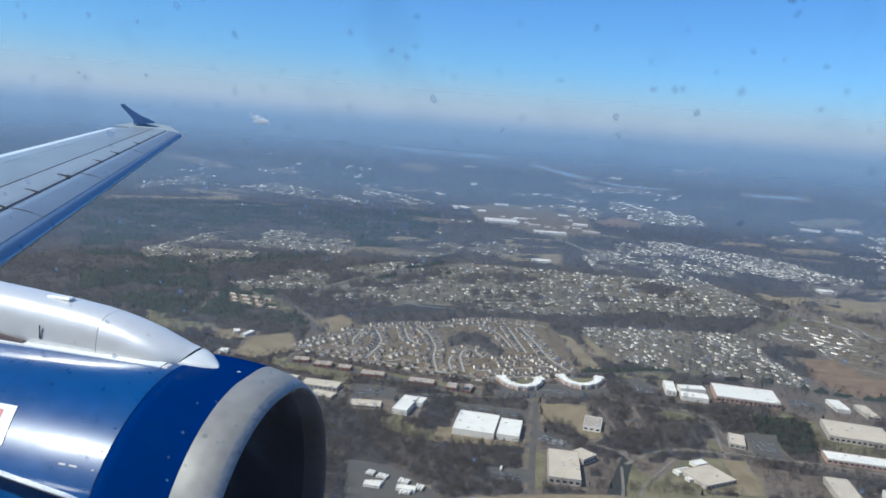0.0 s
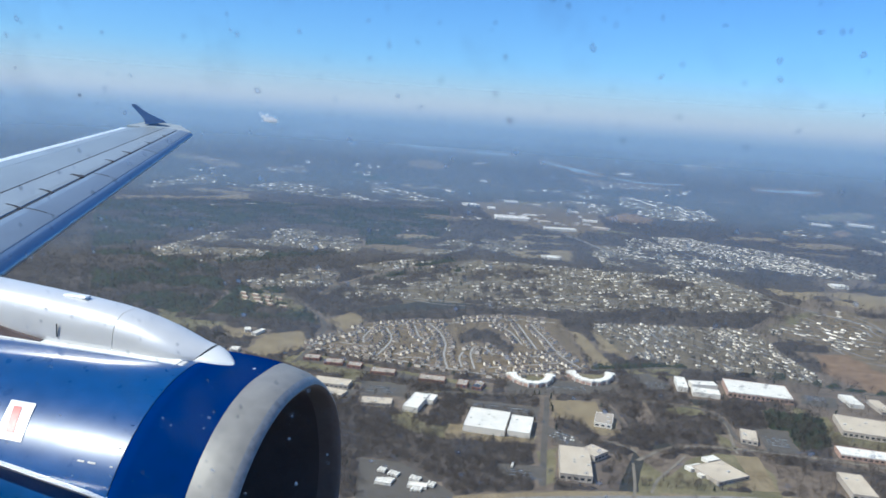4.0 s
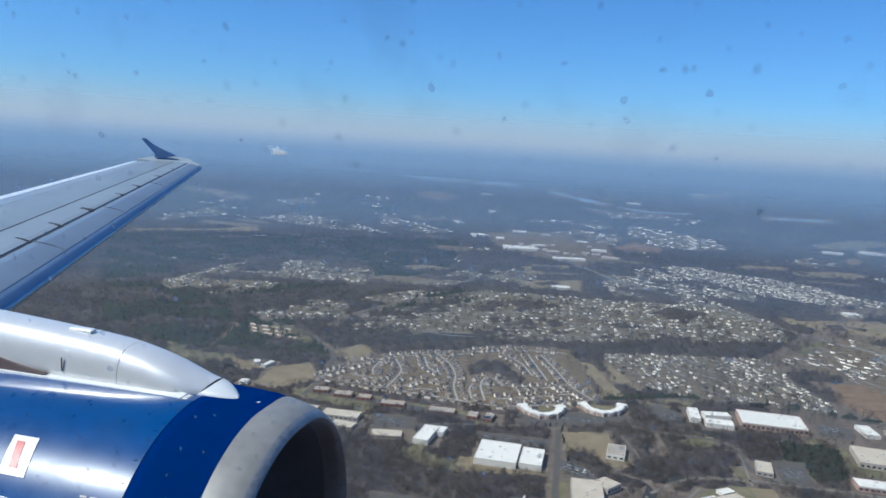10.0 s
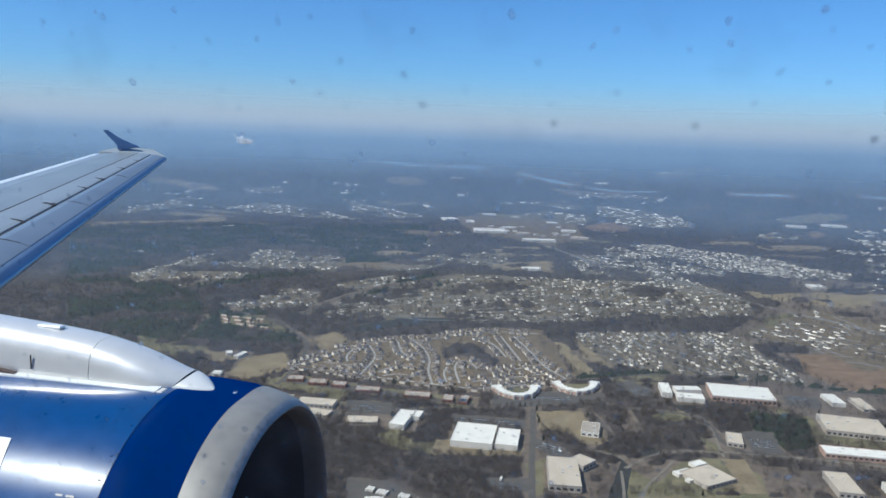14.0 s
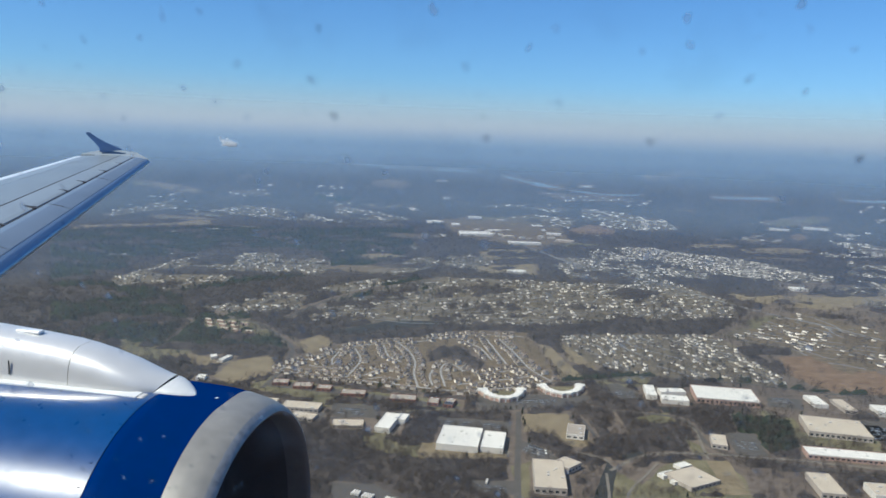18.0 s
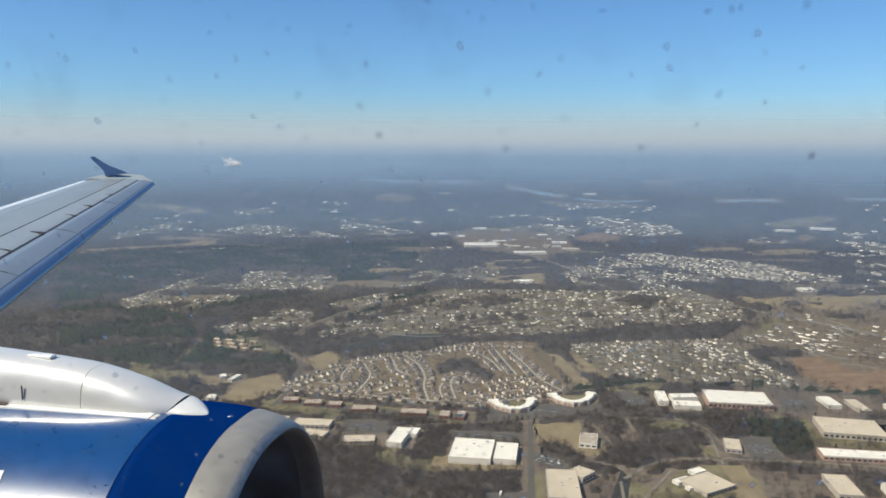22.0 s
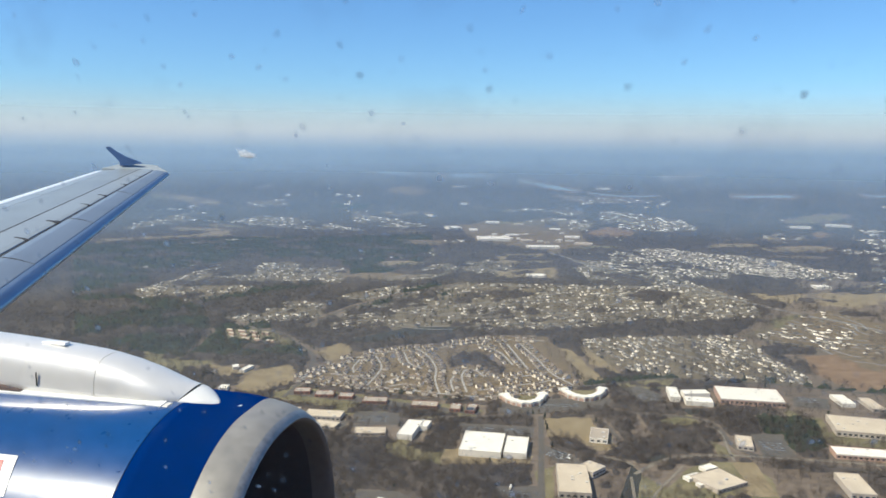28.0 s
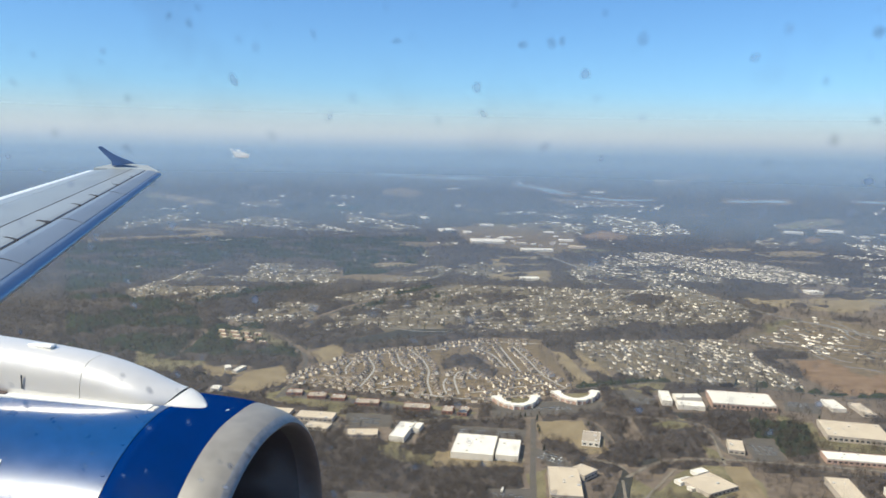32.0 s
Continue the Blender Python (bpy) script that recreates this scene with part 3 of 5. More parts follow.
STREETS = [
    [(-325, 1406), (-277, 1488), (-230, 1562), (-151, 1613), (-60, 1644), (-3, 1693), (88, 1721), (176, 1715)],
    [(-325, 1406), (-260, 1387), (-173, 1363), (-110, 1348), (-37, 1328), (23, 1320), (96, 1341), (190, 1391)],
    [(118, 1689), (144, 1564), (162, 1467), (194, 1391)],
    [(89, 1682), (104, 1582), (118, 1493)],
    [(48, 1421), (104, 1443), (154, 1470)],
    [(14, 1354), (67, 1378), (134, 1407), (171, 1431)],
    [(-56, 1333), (-66, 1412), (-66, 1486), (-82, 1566), (-105, 1621)],
    [(-193, 1368), (-181, 1432), (-176, 1496), (-196, 1573)],
    [(-270, 1443), (-224, 1428), (-183, 1417)],
    [(-160, 1391), (-126, 1436), (-88, 1428)],
    [(-7, 1343), (-15, 1434), (-5, 1483), (15, 1473), (29, 1434)],
    [(22, 1675), (67, 1614), (90, 1519)],
    [(-138, 1605), (-121, 1521), (-93, 1484)],
    [(-225, 1545), (-232, 1490), (-226, 1450)],
    [(-30, 1345), (-36, 1400), (-30, 1440)],
    [(-150, 1370), (-120, 1385), (-90, 1372)],
]
for k, pts in enumerate(STREETS):
    road("road_residential", pts, 4.0, CONCRETE, 0.4 + 0.01 * k, 0, "pale residential street between rows of houses")
for pts, w in (([(-1255, 4595), (-1150, 4625), (-1040, 4648)], 12), ([(-935, 4665), (-820, 4680), (-700, 4684)], 6), ([(-540, 4685), (-320, 4675), (-115, 4678)], 12), ([(-90, 4676), (30, 4678), (170, 4668)], 20),
               ([(360, 4615), (520, 4540), (680, 4470)], 22), ([(740, 4440), (925, 4375), (1120, 4345)], 10), ([(1500, 4250), (1620, 4210), (1700, 4188), (1790, 4158)], 20), ([(2105, 4045), (2330, 3925)], 14), ([(-2285, 4250), (-2060, 4370), (-1800, 4470)], 14)):
    road("water_river", pts, w * 1.25, RIVER, 3.0, 5, "reach of a broad pale river in the haze", "river", 1.3, True)



# ---- buildings ----
def house_shape(lx, ly, h, rise, eave=0.5):
    """Walls and gable roof of a plain house round the origin."""
    a, b = lx / 2, ly / 2
    wall = ([(-a, -b, 0), (a, -b, 0), (a, b, 0), (-a, b, 0), (-a, -b, h), (a, -b, h), (a, b, h), (-a, b, h), (-a, 0, h + rise), (a, 0, h + rise)],
            [(0, 1, 5, 4), (2, 3, 7, 6), (1, 2, 6, 9, 5), (3, 0, 4, 8, 7)])
    e, t = eave, 0.25
    s = rise / b
    prof = [(-b - e, h - s * e), (0, h + rise + 0.02), (b + e, h - s * e), (b + e, h - s * e + t), (0, h + rise + t + 0.05), (-b - e, h - s * e + t)]
    return wall, loft([[(x, y, z) for y, z in prof] for x in (-a - e, a + e)])


def house_template(k, lx, ly, h, rise):
    top = new("house")
    wall, roof = house_shape(lx, ly, h, rise)
    part("wall", wall, SIDING_1, top)
    part("roof", roof, SHINGLE_1, top, "shingle gable roof")
    gw, gr = house_shape(5.2, 5.0, 2.7, 1.3, 0.3)
    shift = Vector((lx * 0.25, -ly / 2 - 2.1, 0))
    turn = Matrix.Rotation(math.pi / 2, 3, "Z")
    garage = part("garage", ([turn @ Vector(p) + shift for p in gw[0]], gw[1]), SIDING_1, top, "attached garage")
    part("garage_door", box(shift.x, -ly / 2 - 4.75, 1.15, 3.9, 0.1, 2.2), UNIT_GREY, garage, "grey panelled garage door")
    part("front_door", box(-lx * 0.1, -ly / 2 - 0.03, 1.1, 1.0, 0.12, 2.1), WALL_BRICK, top)
    if k != 1:
        part("chimney", box(lx * 0.36, ly * 0.14, h + rise * 0.7, 0.9, 0.9, rise * 1.1), WALL_BRICK, top, "red-brick chimney")
    part("garage_roof", ([turn @ Vector(p) + shift for p in gr[0]], gr[1]), SHINGLE_1, top)
    for x in (-lx * 0.28, 0.0, lx * 0.28):
        part("window", box(x, -ly / 2 - 0.02, h * 0.72, 1.2, 0.1, 1.5), GLASS_DARK, top)
    return tagged(top, ("pale two-storey house with a grey gable roof", "cream two-storey house with a brown shingle roof", "white two-storey house with an attached garage")[k], "house", "houses of the near estate")


templates = [house_template(0, 9.4, 7.2, 5.0, 2.2), house_template(1, 8.8, 7.4, 5.2, 2.1), house_template(2, 10.2, 7.2, 4.8, 2.4)]
rng = random.Random(4)
taken = []
count = 0
for pts in STREETS:
    line = smooth_line(pts, 4.0)
    run, nextat = 0.0, 8.0
    for i in range(1, len(line)):
        run += (line[i] - line[i - 1]).length
        if run < nextat:
            continue
        nextat += rng.uniform(13.5, 19.5)
        d = (line[i] - line[i - 1]).normalized()
        for side in (1, -1):
            nrm = Vector((-d.y, d.x)) * side
            p = line[i] + nrm * (14 + rng.uniform(-1.5, 1.5))
            if any((p - q).length < 13 for q in taken) or count > 299 or rng.random() < 0.12:
                continue
            if any(min((p - s).length for s in smooth_line(o, 12.0)) < 9.5 for o in STREETS if o is not pts):
                continue
            taken.append(p)
            face = math.atan2(-nrm.y, -nrm.x) + math.pi / 2 + rng.uniform(-0.08, 0.08)
            m = Matrix.Translation((p.x, p.y, 0.05)) @ Matrix.Rotation(face, 4, "Z") @ Matrix.Scale(rng.uniform(0.86, 1.1), 4)
            t = rng.randrange(3)
            if count < 3:
                templates[count].matrix_basis = m
            else:
                copy_thing(templates[t], m)
            count += 1
            clear_line([p], 9)

open_ground = cover == 0                # roads and fields before the tracts are laid out


def any_road(p):
    return bool(open_ground[int((p.y - Y0) / CELL), int((p.x - X0) / CELL)])


# the farther houses, too many and too small to pick apart
hv, hf, hi = [], [], []


def far_house(x, y, ang, lx, ly, h, rise):
    c, s = math.cos(ang), math.sin(ang)
    grow = 1 + max(0.0, (math.hypot(x, y) - 2600) / 1700)
    a, b, h = lx / 2 * grow, ly / 2 * grow, h * grow ** 0.6
    z = ground_z(x, y)
    base = len(hv)
    for px, py, pz in ((-a, -b, 0), (a, -b, 0), (a, b, 0), (-a, b, 0), (-a, -b, h), (a, -b, h), (a, b, h), (-a, b, h), (-a, 0, h + rise), (a, 0, h + rise)):
        hv.append((x + c * px - s * py, y + s * px + c * py, z + pz))
    for q, k in (((0, 1, 5, 4), 0), ((2, 3, 7, 6), 0), ((1, 2, 6, 5), 0), ((3, 0, 4, 7), 0), ((5, 6, 9, 9), 0), ((7, 4, 8, 8), 0), ((4, 5, 9, 8), 1), ((6, 7, 8, 9), 1)):
        hf.append([base + i for i in q]), hi.append(k)


def warp(p):
    """Bends the plain grid of a tract into winding streets."""
    return p + 60 * Vector((noise.noise((p.x * 0.0045, p.y * 0.0045, 9.0)), noise.noise((p.x * 0.0045, p.y * 0.0045, 19.0)))) + 16 * Vector((noise.noise((p.x * 0.015, p.y * 0.015, 29.0)), noise.noise((p.x * 0.015, p.y * 0.015, 39.0))))


sv, sf = [], []                       # the streets of the tracts
for n_tract, (poly, sx, sy, ang) in enumerate(TRACTS):
    a = radians(ang)
    cx, cy = sum(p[0] for p in poly) / len(poly), sum(p[1] for p in poly) / len(poly)
    u, w = Vector((math.cos(a), math.sin(a))), Vector((-math.sin(a), math.cos(a)))
    spots = []
    sx, sy = sx * 0.68, sy * 0.86
    for j in range(-40, 41):
        lane = []
        for i in range(-60, 61):
            bend = 22 * math.sin(i * sx * 0.012 + n_tract) + 14 * math.sin(i * sx * 0.03 + j)
            lane.append(warp(Vector((cx, cy)) + u * (i * sx) + w * (j * sy + bend)))
            p = Vector((cx, cy)) + u * (i * sx + rng.uniform(-0.3, 0.3) * sx) + w * (j * sy + rng.uniform(-3, 3) + bend + rng.choice((-0.28, 0.28)) * sy)
            spots.append(warp(p))
        held = inside(poly, np.array([p.x for p in lane]), np.array([p.y for p in lane]))
        for i in range(len(lane) - 1):
            if held[i] and held[i + 1] and (i // 9 + j) % 4 and bands[int((lane[i].y - Y0) / CELL), int((lane[i].x - X0) / CELL)] < 0.3:
                n = (lane[i + 1] - lane[i]).normalized()
                n = Vector((-n.y, n.x)) * 2.9
                k = len(sv)
                for q in (lane[i] + n, lane[i] - n, lane[i + 1] - n, lane[i + 1] + n):
                    sv.append((q.x, q.y, ground_z(q.x, q.y) + 0.5))
                sf.append((k, k + 1, k + 2, k + 3))
                clear_line([lane[i]], 5)
    px, py = np.array([p.x for p in spots]), np.array([p.y for p in spots])
    for p, ok in zip(spots, inside(poly, px, py)):
        gap = ok and bands[int((p.y - Y0) / CELL), int((p.x - X0) / CELL)] > (0.16 if sx > 16 else 0.36 if sx > 12 else 0.9)
        clump = noise.noise((p.x * 0.012, p.y * 0.012, 3.0))
        sparse = 0.1 + (0.45 if clump > 0.1 and (p.x < 500 or n_tract == 2) else 0.0) + (0.3 if n_tract == 2 and p.x < 150 else 0.0) + (0.75 if n_tract == 17 and clump > -0.06 else 0.0)
        if not ok or gap or rng.random() < sparse or any_road(p):
            continue
        row = n_tract in (17,)
        far_house(p.x, p.y, a + rng.choice((0, 0, math.pi / 2)) * (not row) + rng.uniform(-0.2, 0.2), (12 if row else 7.4) * rng.uniform(0.55, 1.25), 5.6, rng.uniform(2.7, 4.0), 1.7)
        clear_line([p], 5)
hamlet = random.Random(33)
for _ in range(46):                   # loose groups of houses and sheds in the far woods
    r, a = hamlet.uniform(2700, 4500), hamlet.uniform(-0.5, 0.58)
    cx, cy, way = r * math.sin(a), r * math.cos(a), hamlet.uniform(-0.5, 0.5)
    for k in range(hamlet.randrange(3, 10)):
        p = Vector((cx + hamlet.uniform(-80, 80) * math.cos(way), cy + hamlet.uniform(-22, 22) + k * 3 * math.sin(way)))
        if not any_road(p):
            far_house(p.x, p.y, way + hamlet.choice((0, math.pi / 2)), hamlet.uniform(5, 11), 5.0, hamlet.uniform(2.6, 4.2), 1.6)
            clear_line([p], 6)
tagged(new("road_tract", mesh_of("road_tract", sv, sf, STREET)), "worn pale streets of far housing tracts", "road", kind="structure")
quads = np.array(hf)
far = new("far_houses", raw_mesh("far_houses", hv, quads, [SIDING, SHINGLE], hi))
far.data.validate()
tagged(far, "many small pale suburban houses with grey roofs among bare trees", "houses", kind="stuff")

STYLES = {"white": (WALL_WHITE, ROOF_WHITE, "white flat-roofed commercial hall"), "brick": (WALL_BRICK, ROOF_GREY, "low red-brick building with a flat grey-brown roof"),
          "tan": (WALL_TAN, ROOF_TAN, "tan flat-roofed industrial hall"), "whitebrick": (WALL_PINK, ROOF_WHITE, "long hall with a white roof and pale brick front"),
          "dock": (WALL_WHITE, ROOF_TAN, "long tan-roofed warehouse with a row of loading docks"), "office": (WALL_WHITE, ROOF_GREY, "pale office block with a grey flat roof"),
          "shed": (WALL_WHITE, ROOF_WHITE, "low white storage shed on a paved lot")}


def warehouse(x, y, lx, ly, ang, h, style):
    """A flat-roofed hall with a parapet, roof units and doors or windows on the long sides."""
    wall_m, roof_m, label = STYLES[style]
    top = new("warehouse" if style in ("dock", "tan", "shed") else "commercial_building")
    top.matrix_basis = pose(x, y, ground_z(x, y) + 0.02, 0, 0, ang)
    a, b = lx / 2, ly / 2
    ring = lambda s, z: [(-a + s, -b + s, z), (a - s, -b + s, z), (a - s, b - s, z), (-a + s, b - s, z)]
    part("wall", loft([ring(0, -0.5), ring(0, h), ring(0.45, h), ring(0.45, h - 0.9)], caps=False), wall_m, top)
    part("roof", loft([ring(0.46, h - 1.6), ring(0.46, h - 0.7)]), roof_m, top)
    r = random.Random(int(x * 7 + y))
    near = math.hypot(x, y) < 1700
    if near and min(lx, ly) > 14:
        for _ in range(max(2, min(6, int(lx * ly / 700)))):
            ux, uy = r.uniform(-a * 0.85, a * 0.85), r.uniform(-b * 0.8, b * 0.8)
            s = r.uniform(1.4, 3.0)
            part("rooftop_unit", box(ux, uy, h - 0.7 + s * 0.3, s * 1.5, s, s * 0.6, 0, 0.08), UNIT_GREY, top)
    if near:
        n = max(2, int(lx / (5.5 if style == "dock" else 7.5)))
        for k in range(n):
            dx = -a + (k + 0.5) * lx / n
            if style == "dock":
                part("dock_door", box(dx, -b - 0.05, 2.6, 3.0, 0.3, 3.6), GLASS_DARK if k % 3 else WALL_TAN, top)
                if k % 2:
                    part("dock_canopy", box(dx, -b - 1.0, 4.9, 3.6, 2.0, 0.25), WALL_WHITE, top)
            elif style == "white" or style == "shed":
                if k % 3 == 1:
                    part("loading_door", box(dx, -b - 0.04, 2.0, 3.2, 0.2, 3.6), UNIT_GREY, top)
            else:
                part("window", box(dx, -b - 0.03, h * 0.45, lx / n * 0.55, 0.2, h * 0.3), GLASS_DARK, top)
    if style in ("whitebrick", "dock", "tan"):
        part("fascia", box(0, -b - 0.12, h - 0.9, lx + 0.3, 0.25, 1.7), WALL_WHITE if style != "tan" else WALL_TAN, top)
    pts = [Vector((x, y)) + Matrix.Rotation(radians(ang), 2) @ Vector((i * 8.0 - a, j * 8.0 - b)) for i in range(int(lx / 8) + 2) for j in range(int(ly / 8) + 2)]
    clear_line(pts, 6)
    return tagged(top, label, "building", "flat-roofed halls of the business park")


for row in (
    (-302, 1328, 28, 22, 2, 6, "brick"), (-259, 1313, 33, 23, -1, 6, "brick"), (-220, 1304, 25, 21, -5, 6, "brick"), (-167, 1282, 42, 23, -2, 6, "brick"),
    (-80, 1264, 45, 25, -5, 6, "brick"), (-27, 1252, 18, 27, -7, 6, "brick"), (0, 1248, 16, 33, -13, 6, "brick"),
    (-306, 1220, 37, 37, -8, 6, "tan"), (-243, 1207, 62, 30, -7, 7, "tan"), (-233, 1166, 39, 24, -15, 5, "tan"), (-160, 1141, 48, 26, 2, 5, "tan"),
):
    warehouse(*row)
for row in (
    (-98, 1145, 24, 64, -13, 9, "white"), (-76, 1165, 15, 27, -13, 8, "white"), (13, 1090, 61, 74, -9, 10, "white"), (62.5, 1082, 33, 63, -9, 9, "white"),
    (194, 1134, 27, 44, -13, 8, "office"), (129, 970, 42, 88, -5, 10, "tan"), (159, 1008, 30, 28, 45, 9.4, "tan"), (325, 982, 54, 50, 29, 6, "tan"),
    (295, 993, 26, 12, 29, 5, "white"), (325, 1023, 22, 14, 29, 5, "white"), (301, 972, 16, 9, 29, 4.5, "white"), (409, 1115, 23, 44, -15, 7, "tan"), (364, 1336, 18, 58, -8, 9, "white"), (404, 1339, 46, 22, 4, 9, "white"), (398, 1300, 46, 28, -9, 8, "white"),
):
    warehouse(*row)
for row in (
    (495, 1325, 108, 72, -9, 11, "whitebrick"), (622, 1182, 93, 74, -13, 10, "tan"), (586, 1074, 120, 31, -9, 8, "whitebrick"), (500, 969, 31, 64, -7, 9, "tan"),
    (588, 950, 74, 38, -6, 10, "dock"), (656, 1316, 23, 50, -2, 7, "white"), (697, 1298, 22, 60, -2, 6, "tan"), (761, 1277, 40, 44, -6, 7, "white"),
    (305, 812, 160, 52, 3, 11, "dock"), (480, 808, 105, 52, -8, 11, "dock"), (290, 705, 141, 43, -2, 11, "dock"), (470, 720, 110, 45, -5, 11, "dock"),
):
    warehouse(*row)
for row in (
    (-40, 3950, 70, 90, 20, 10, "white"), (150, 3550, 150, 110, 3, 10, "white"), (350, 3280, 137, 50, 3, 9, "white"), (65, 3895, 40, 70, 5, 9, "white"), (250, 3700, 60, 40, 5, 8, "white"),
    (170, 4070, 72, 50, 0, 8, "white"), (300, 3495, 52, 50, 8, 8, "tan"), (530, 3645, 71, 45, -8, 8, "white"), (545, 3405, 76, 45, -20, 8, "tan"), (245, 2560, 65, 40, 5, 8, "white"),
    (1135, 2415, 48, 40, 4, 8, "white"), (1850, 3775, 110, 60, -20, 9, "white"), (1680, 3805, 92, 36, -20, 9, "white"), (20, 4340, 38, 40, 0, 8, "white"), (305, 4035, 47, 40, 0, 8, "tan"),
    (485, 3930, 52, 44, 5, 8, "white"), (-165, 4170, 24, 80, 30, 8, "white"), (830, 4475, 73, 24, -10, 8, "white"), (1205, 4540, 48, 14, -10, 8, "white"), (-10, 4550, 67, 12, 0, 8, "tan"),
    (-117, 880, 21, 12, -7, 4, "shed"), (-75, 877, 24, 11, -5, 4, "shed"),
    (-463, 1469, 12, 20, 21, 6, "white"), (-438, 1458, 35, 11, 72, 6, "white"), (-448, 1340, 16, 20, 2, 6, "white"),
):
    warehouse(*row)


for k in range(24):
    warehouse(rng.uniform(110, 560), rng.uniform(3420, 4020), rng.uniform(14, 36), rng.uniform(12, 24), rng.choice((5, 20, -15)), 7, rng.choice(("white", "white", "tan", "office")))


far_halls = random.Random(8)
for cx, cy, n in ((-900, 4250, 1), (1620, 3640, 2), (900, 4050, 2), (1900, 3650, 2), (-1500, 4000, 1)):
    for _ in range(n):
        warehouse(cx + far_halls.uniform(-140, 140), cy + far_halls.uniform(-90, 90), far_halls.uniform(18, 40), far_halls.uniform(12, 20), far_halls.choice((0, 12, -18, 75)), 8, far_halls.choice(("white", "tan")))


def crescent(pts, width, h):
    """A curved white block with stepped bays along its outer edge."""
    line = smooth_line(pts, 4.0)
    top = new("crescent_building")
    top.location = (line[0].x, line[0].y, 0.02)
    ring = []
    for i, p in enumerate(line):
        d = (line[min(i + 1, len(line) - 1)] - line[max(i - 1, 0)]).normalized()
        n = Vector((-d.y, d.x))
        w = width / 2 + (2.4 if i % 3 == 1 else 0) + (2.6 if i < 3 or i > len(line) - 4 else 0)
        ring.append([((p + n * s * w - line[0]).x, (p + n * s * w - line[0]).y) for s in (-1, 1)])
    section = lambda lo, hi, k: [[(*r[0], lo), (*r[1], lo), (*r[1], hi), (*r[0], hi)] for r in k]
    part("wall", loft(section(-0.5, h - 3.0, ring)), WALL_PINK, top, "pale brick lower storeys")
    part("upper_wall", loft(section(h - 2.996, h - 1.2, ring)), WALL_WHITE, top)
    part("roof", loft(section(h - 1.196, h, ring)), ROOF_WHITE, top)
    for i in range(1, len(ring) - 1, 2):
        q = ring[i][0]
        part("bay", box(q[0], q[1], h * 0.42, 2.0, 2.0, h * 0.84), WALL_WHITE, top)
    clear_line(line, width / 2 + 4)
    return tagged(top, "curved white apartment block with stepped bays", "building", "crescent blocks")


crescent([(58, 1318), (70, 1288), (92, 1273), (116, 1286), (130, 1325)], 10.5, 8.5)
crescent([(167, 1352), (181, 1319), (204, 1307), (229, 1326), (242, 1360)], 10.5, 8.5)

# rows of brick town houses in the clearing by the left-hand road
for j in range(3):
    for i in range(4 - j % 2):
        x, y = -560 + i * 30 + j * 14, 1765 - j * 34 - i * 9
        top = new("town_house")
        top.matrix_basis = pose(x, y, 0.05, 0, 0, -22 + 6 * (i % 2))
        w, rf = house_shape(17, 7, 4.5, 1.8)
        part("wall", w, WALL_PINK, top), part("roof", rf, ROOF_TAN, top)
        clear_line([Vector((x, y))], 10)
        tagged(top, "pale brick town house with a tan gable roof", "house", "town houses")


# parked cars on the lots
def car_template():
    top = new("car")
    prof = [(-2.2, 0.35), (2.2, 0.35), (2.2, 0.8), (1.1, 0.95), (-1.5, 1.0), (-2.2, 0.85)]
    part("body", loft([[(x, y, z) for x, z in prof] for y in (-0.9, 0.9)]), CAR_PAINT, top)
    prof = [(-1.4, 0.98), (0.9, 0.93), (0.3, 1.45), (-1.0, 1.45)]
    part("cabin", loft([[(x, y, z) for x, z in prof] for y in (-0.75, 0.75)]), GLASS_DARK, top)
    for x in (-1.4, 1.4):
        for y in (-0.85, 0.85):
            bm = bmesh.new()
            bmesh.ops.create_cone(bm, cap_ends=True, segments=8, radius1=0.33, radius2=0.33, depth=0.22, matrix=Matrix.Translation((x, y, 0.33)) @ Matrix.Rotation(math.pi / 2, 4, "X"))
            part("wheel", bm, DARK_GAP, top)
    return tagged(top, "parked car on an asphalt lot", "car", "parked cars")


car = car_template()
first = True
for cx, cy, nx, ny, ang, dx in ((128, 1067, 12, 3, -35, 3.0), (452, 1115, 11, 4, -12, 3.2), (704, 1190, 9, 4, -10, 3.2), (-158, 1205, 14, 3, -5, 3.2), (55, 940, 10, 2, -3, 3.4),
                                (320, 1335, 10, 4, -12, 3.4), (150, 1282, 22, 2, 8, 3.4), (38, 1165, 26, 2, -7, 3.4), (600, 1330, 10, 3, -12, 3.6), (-260, 1172, 12, 2, -6, 3.6), (695, 1172, 9, 5, -20, 3.2), (45, 950, 9, 1, -4, 3.6), (-70, 1225, 16, 1, -8, 3.6), (205, 1165, 6, 1, -60, 3.4)):
    for j in range(ny):
        for i in range(nx):
            if rng.random() < 0.3:
                continue
            q = Matrix.Rotation(radians(ang), 3, "Z") @ Vector(((i - nx / 2) * dx, (j - ny / 2) * 9, 0))
            m = pose(cx + q.x, cy + q.y, 0.3, 0, 0, ang + 90 + rng.choice((0, 180)))
            if first:
                car.matrix_basis, first = m, False
            else:
                copy_thing(car, m)

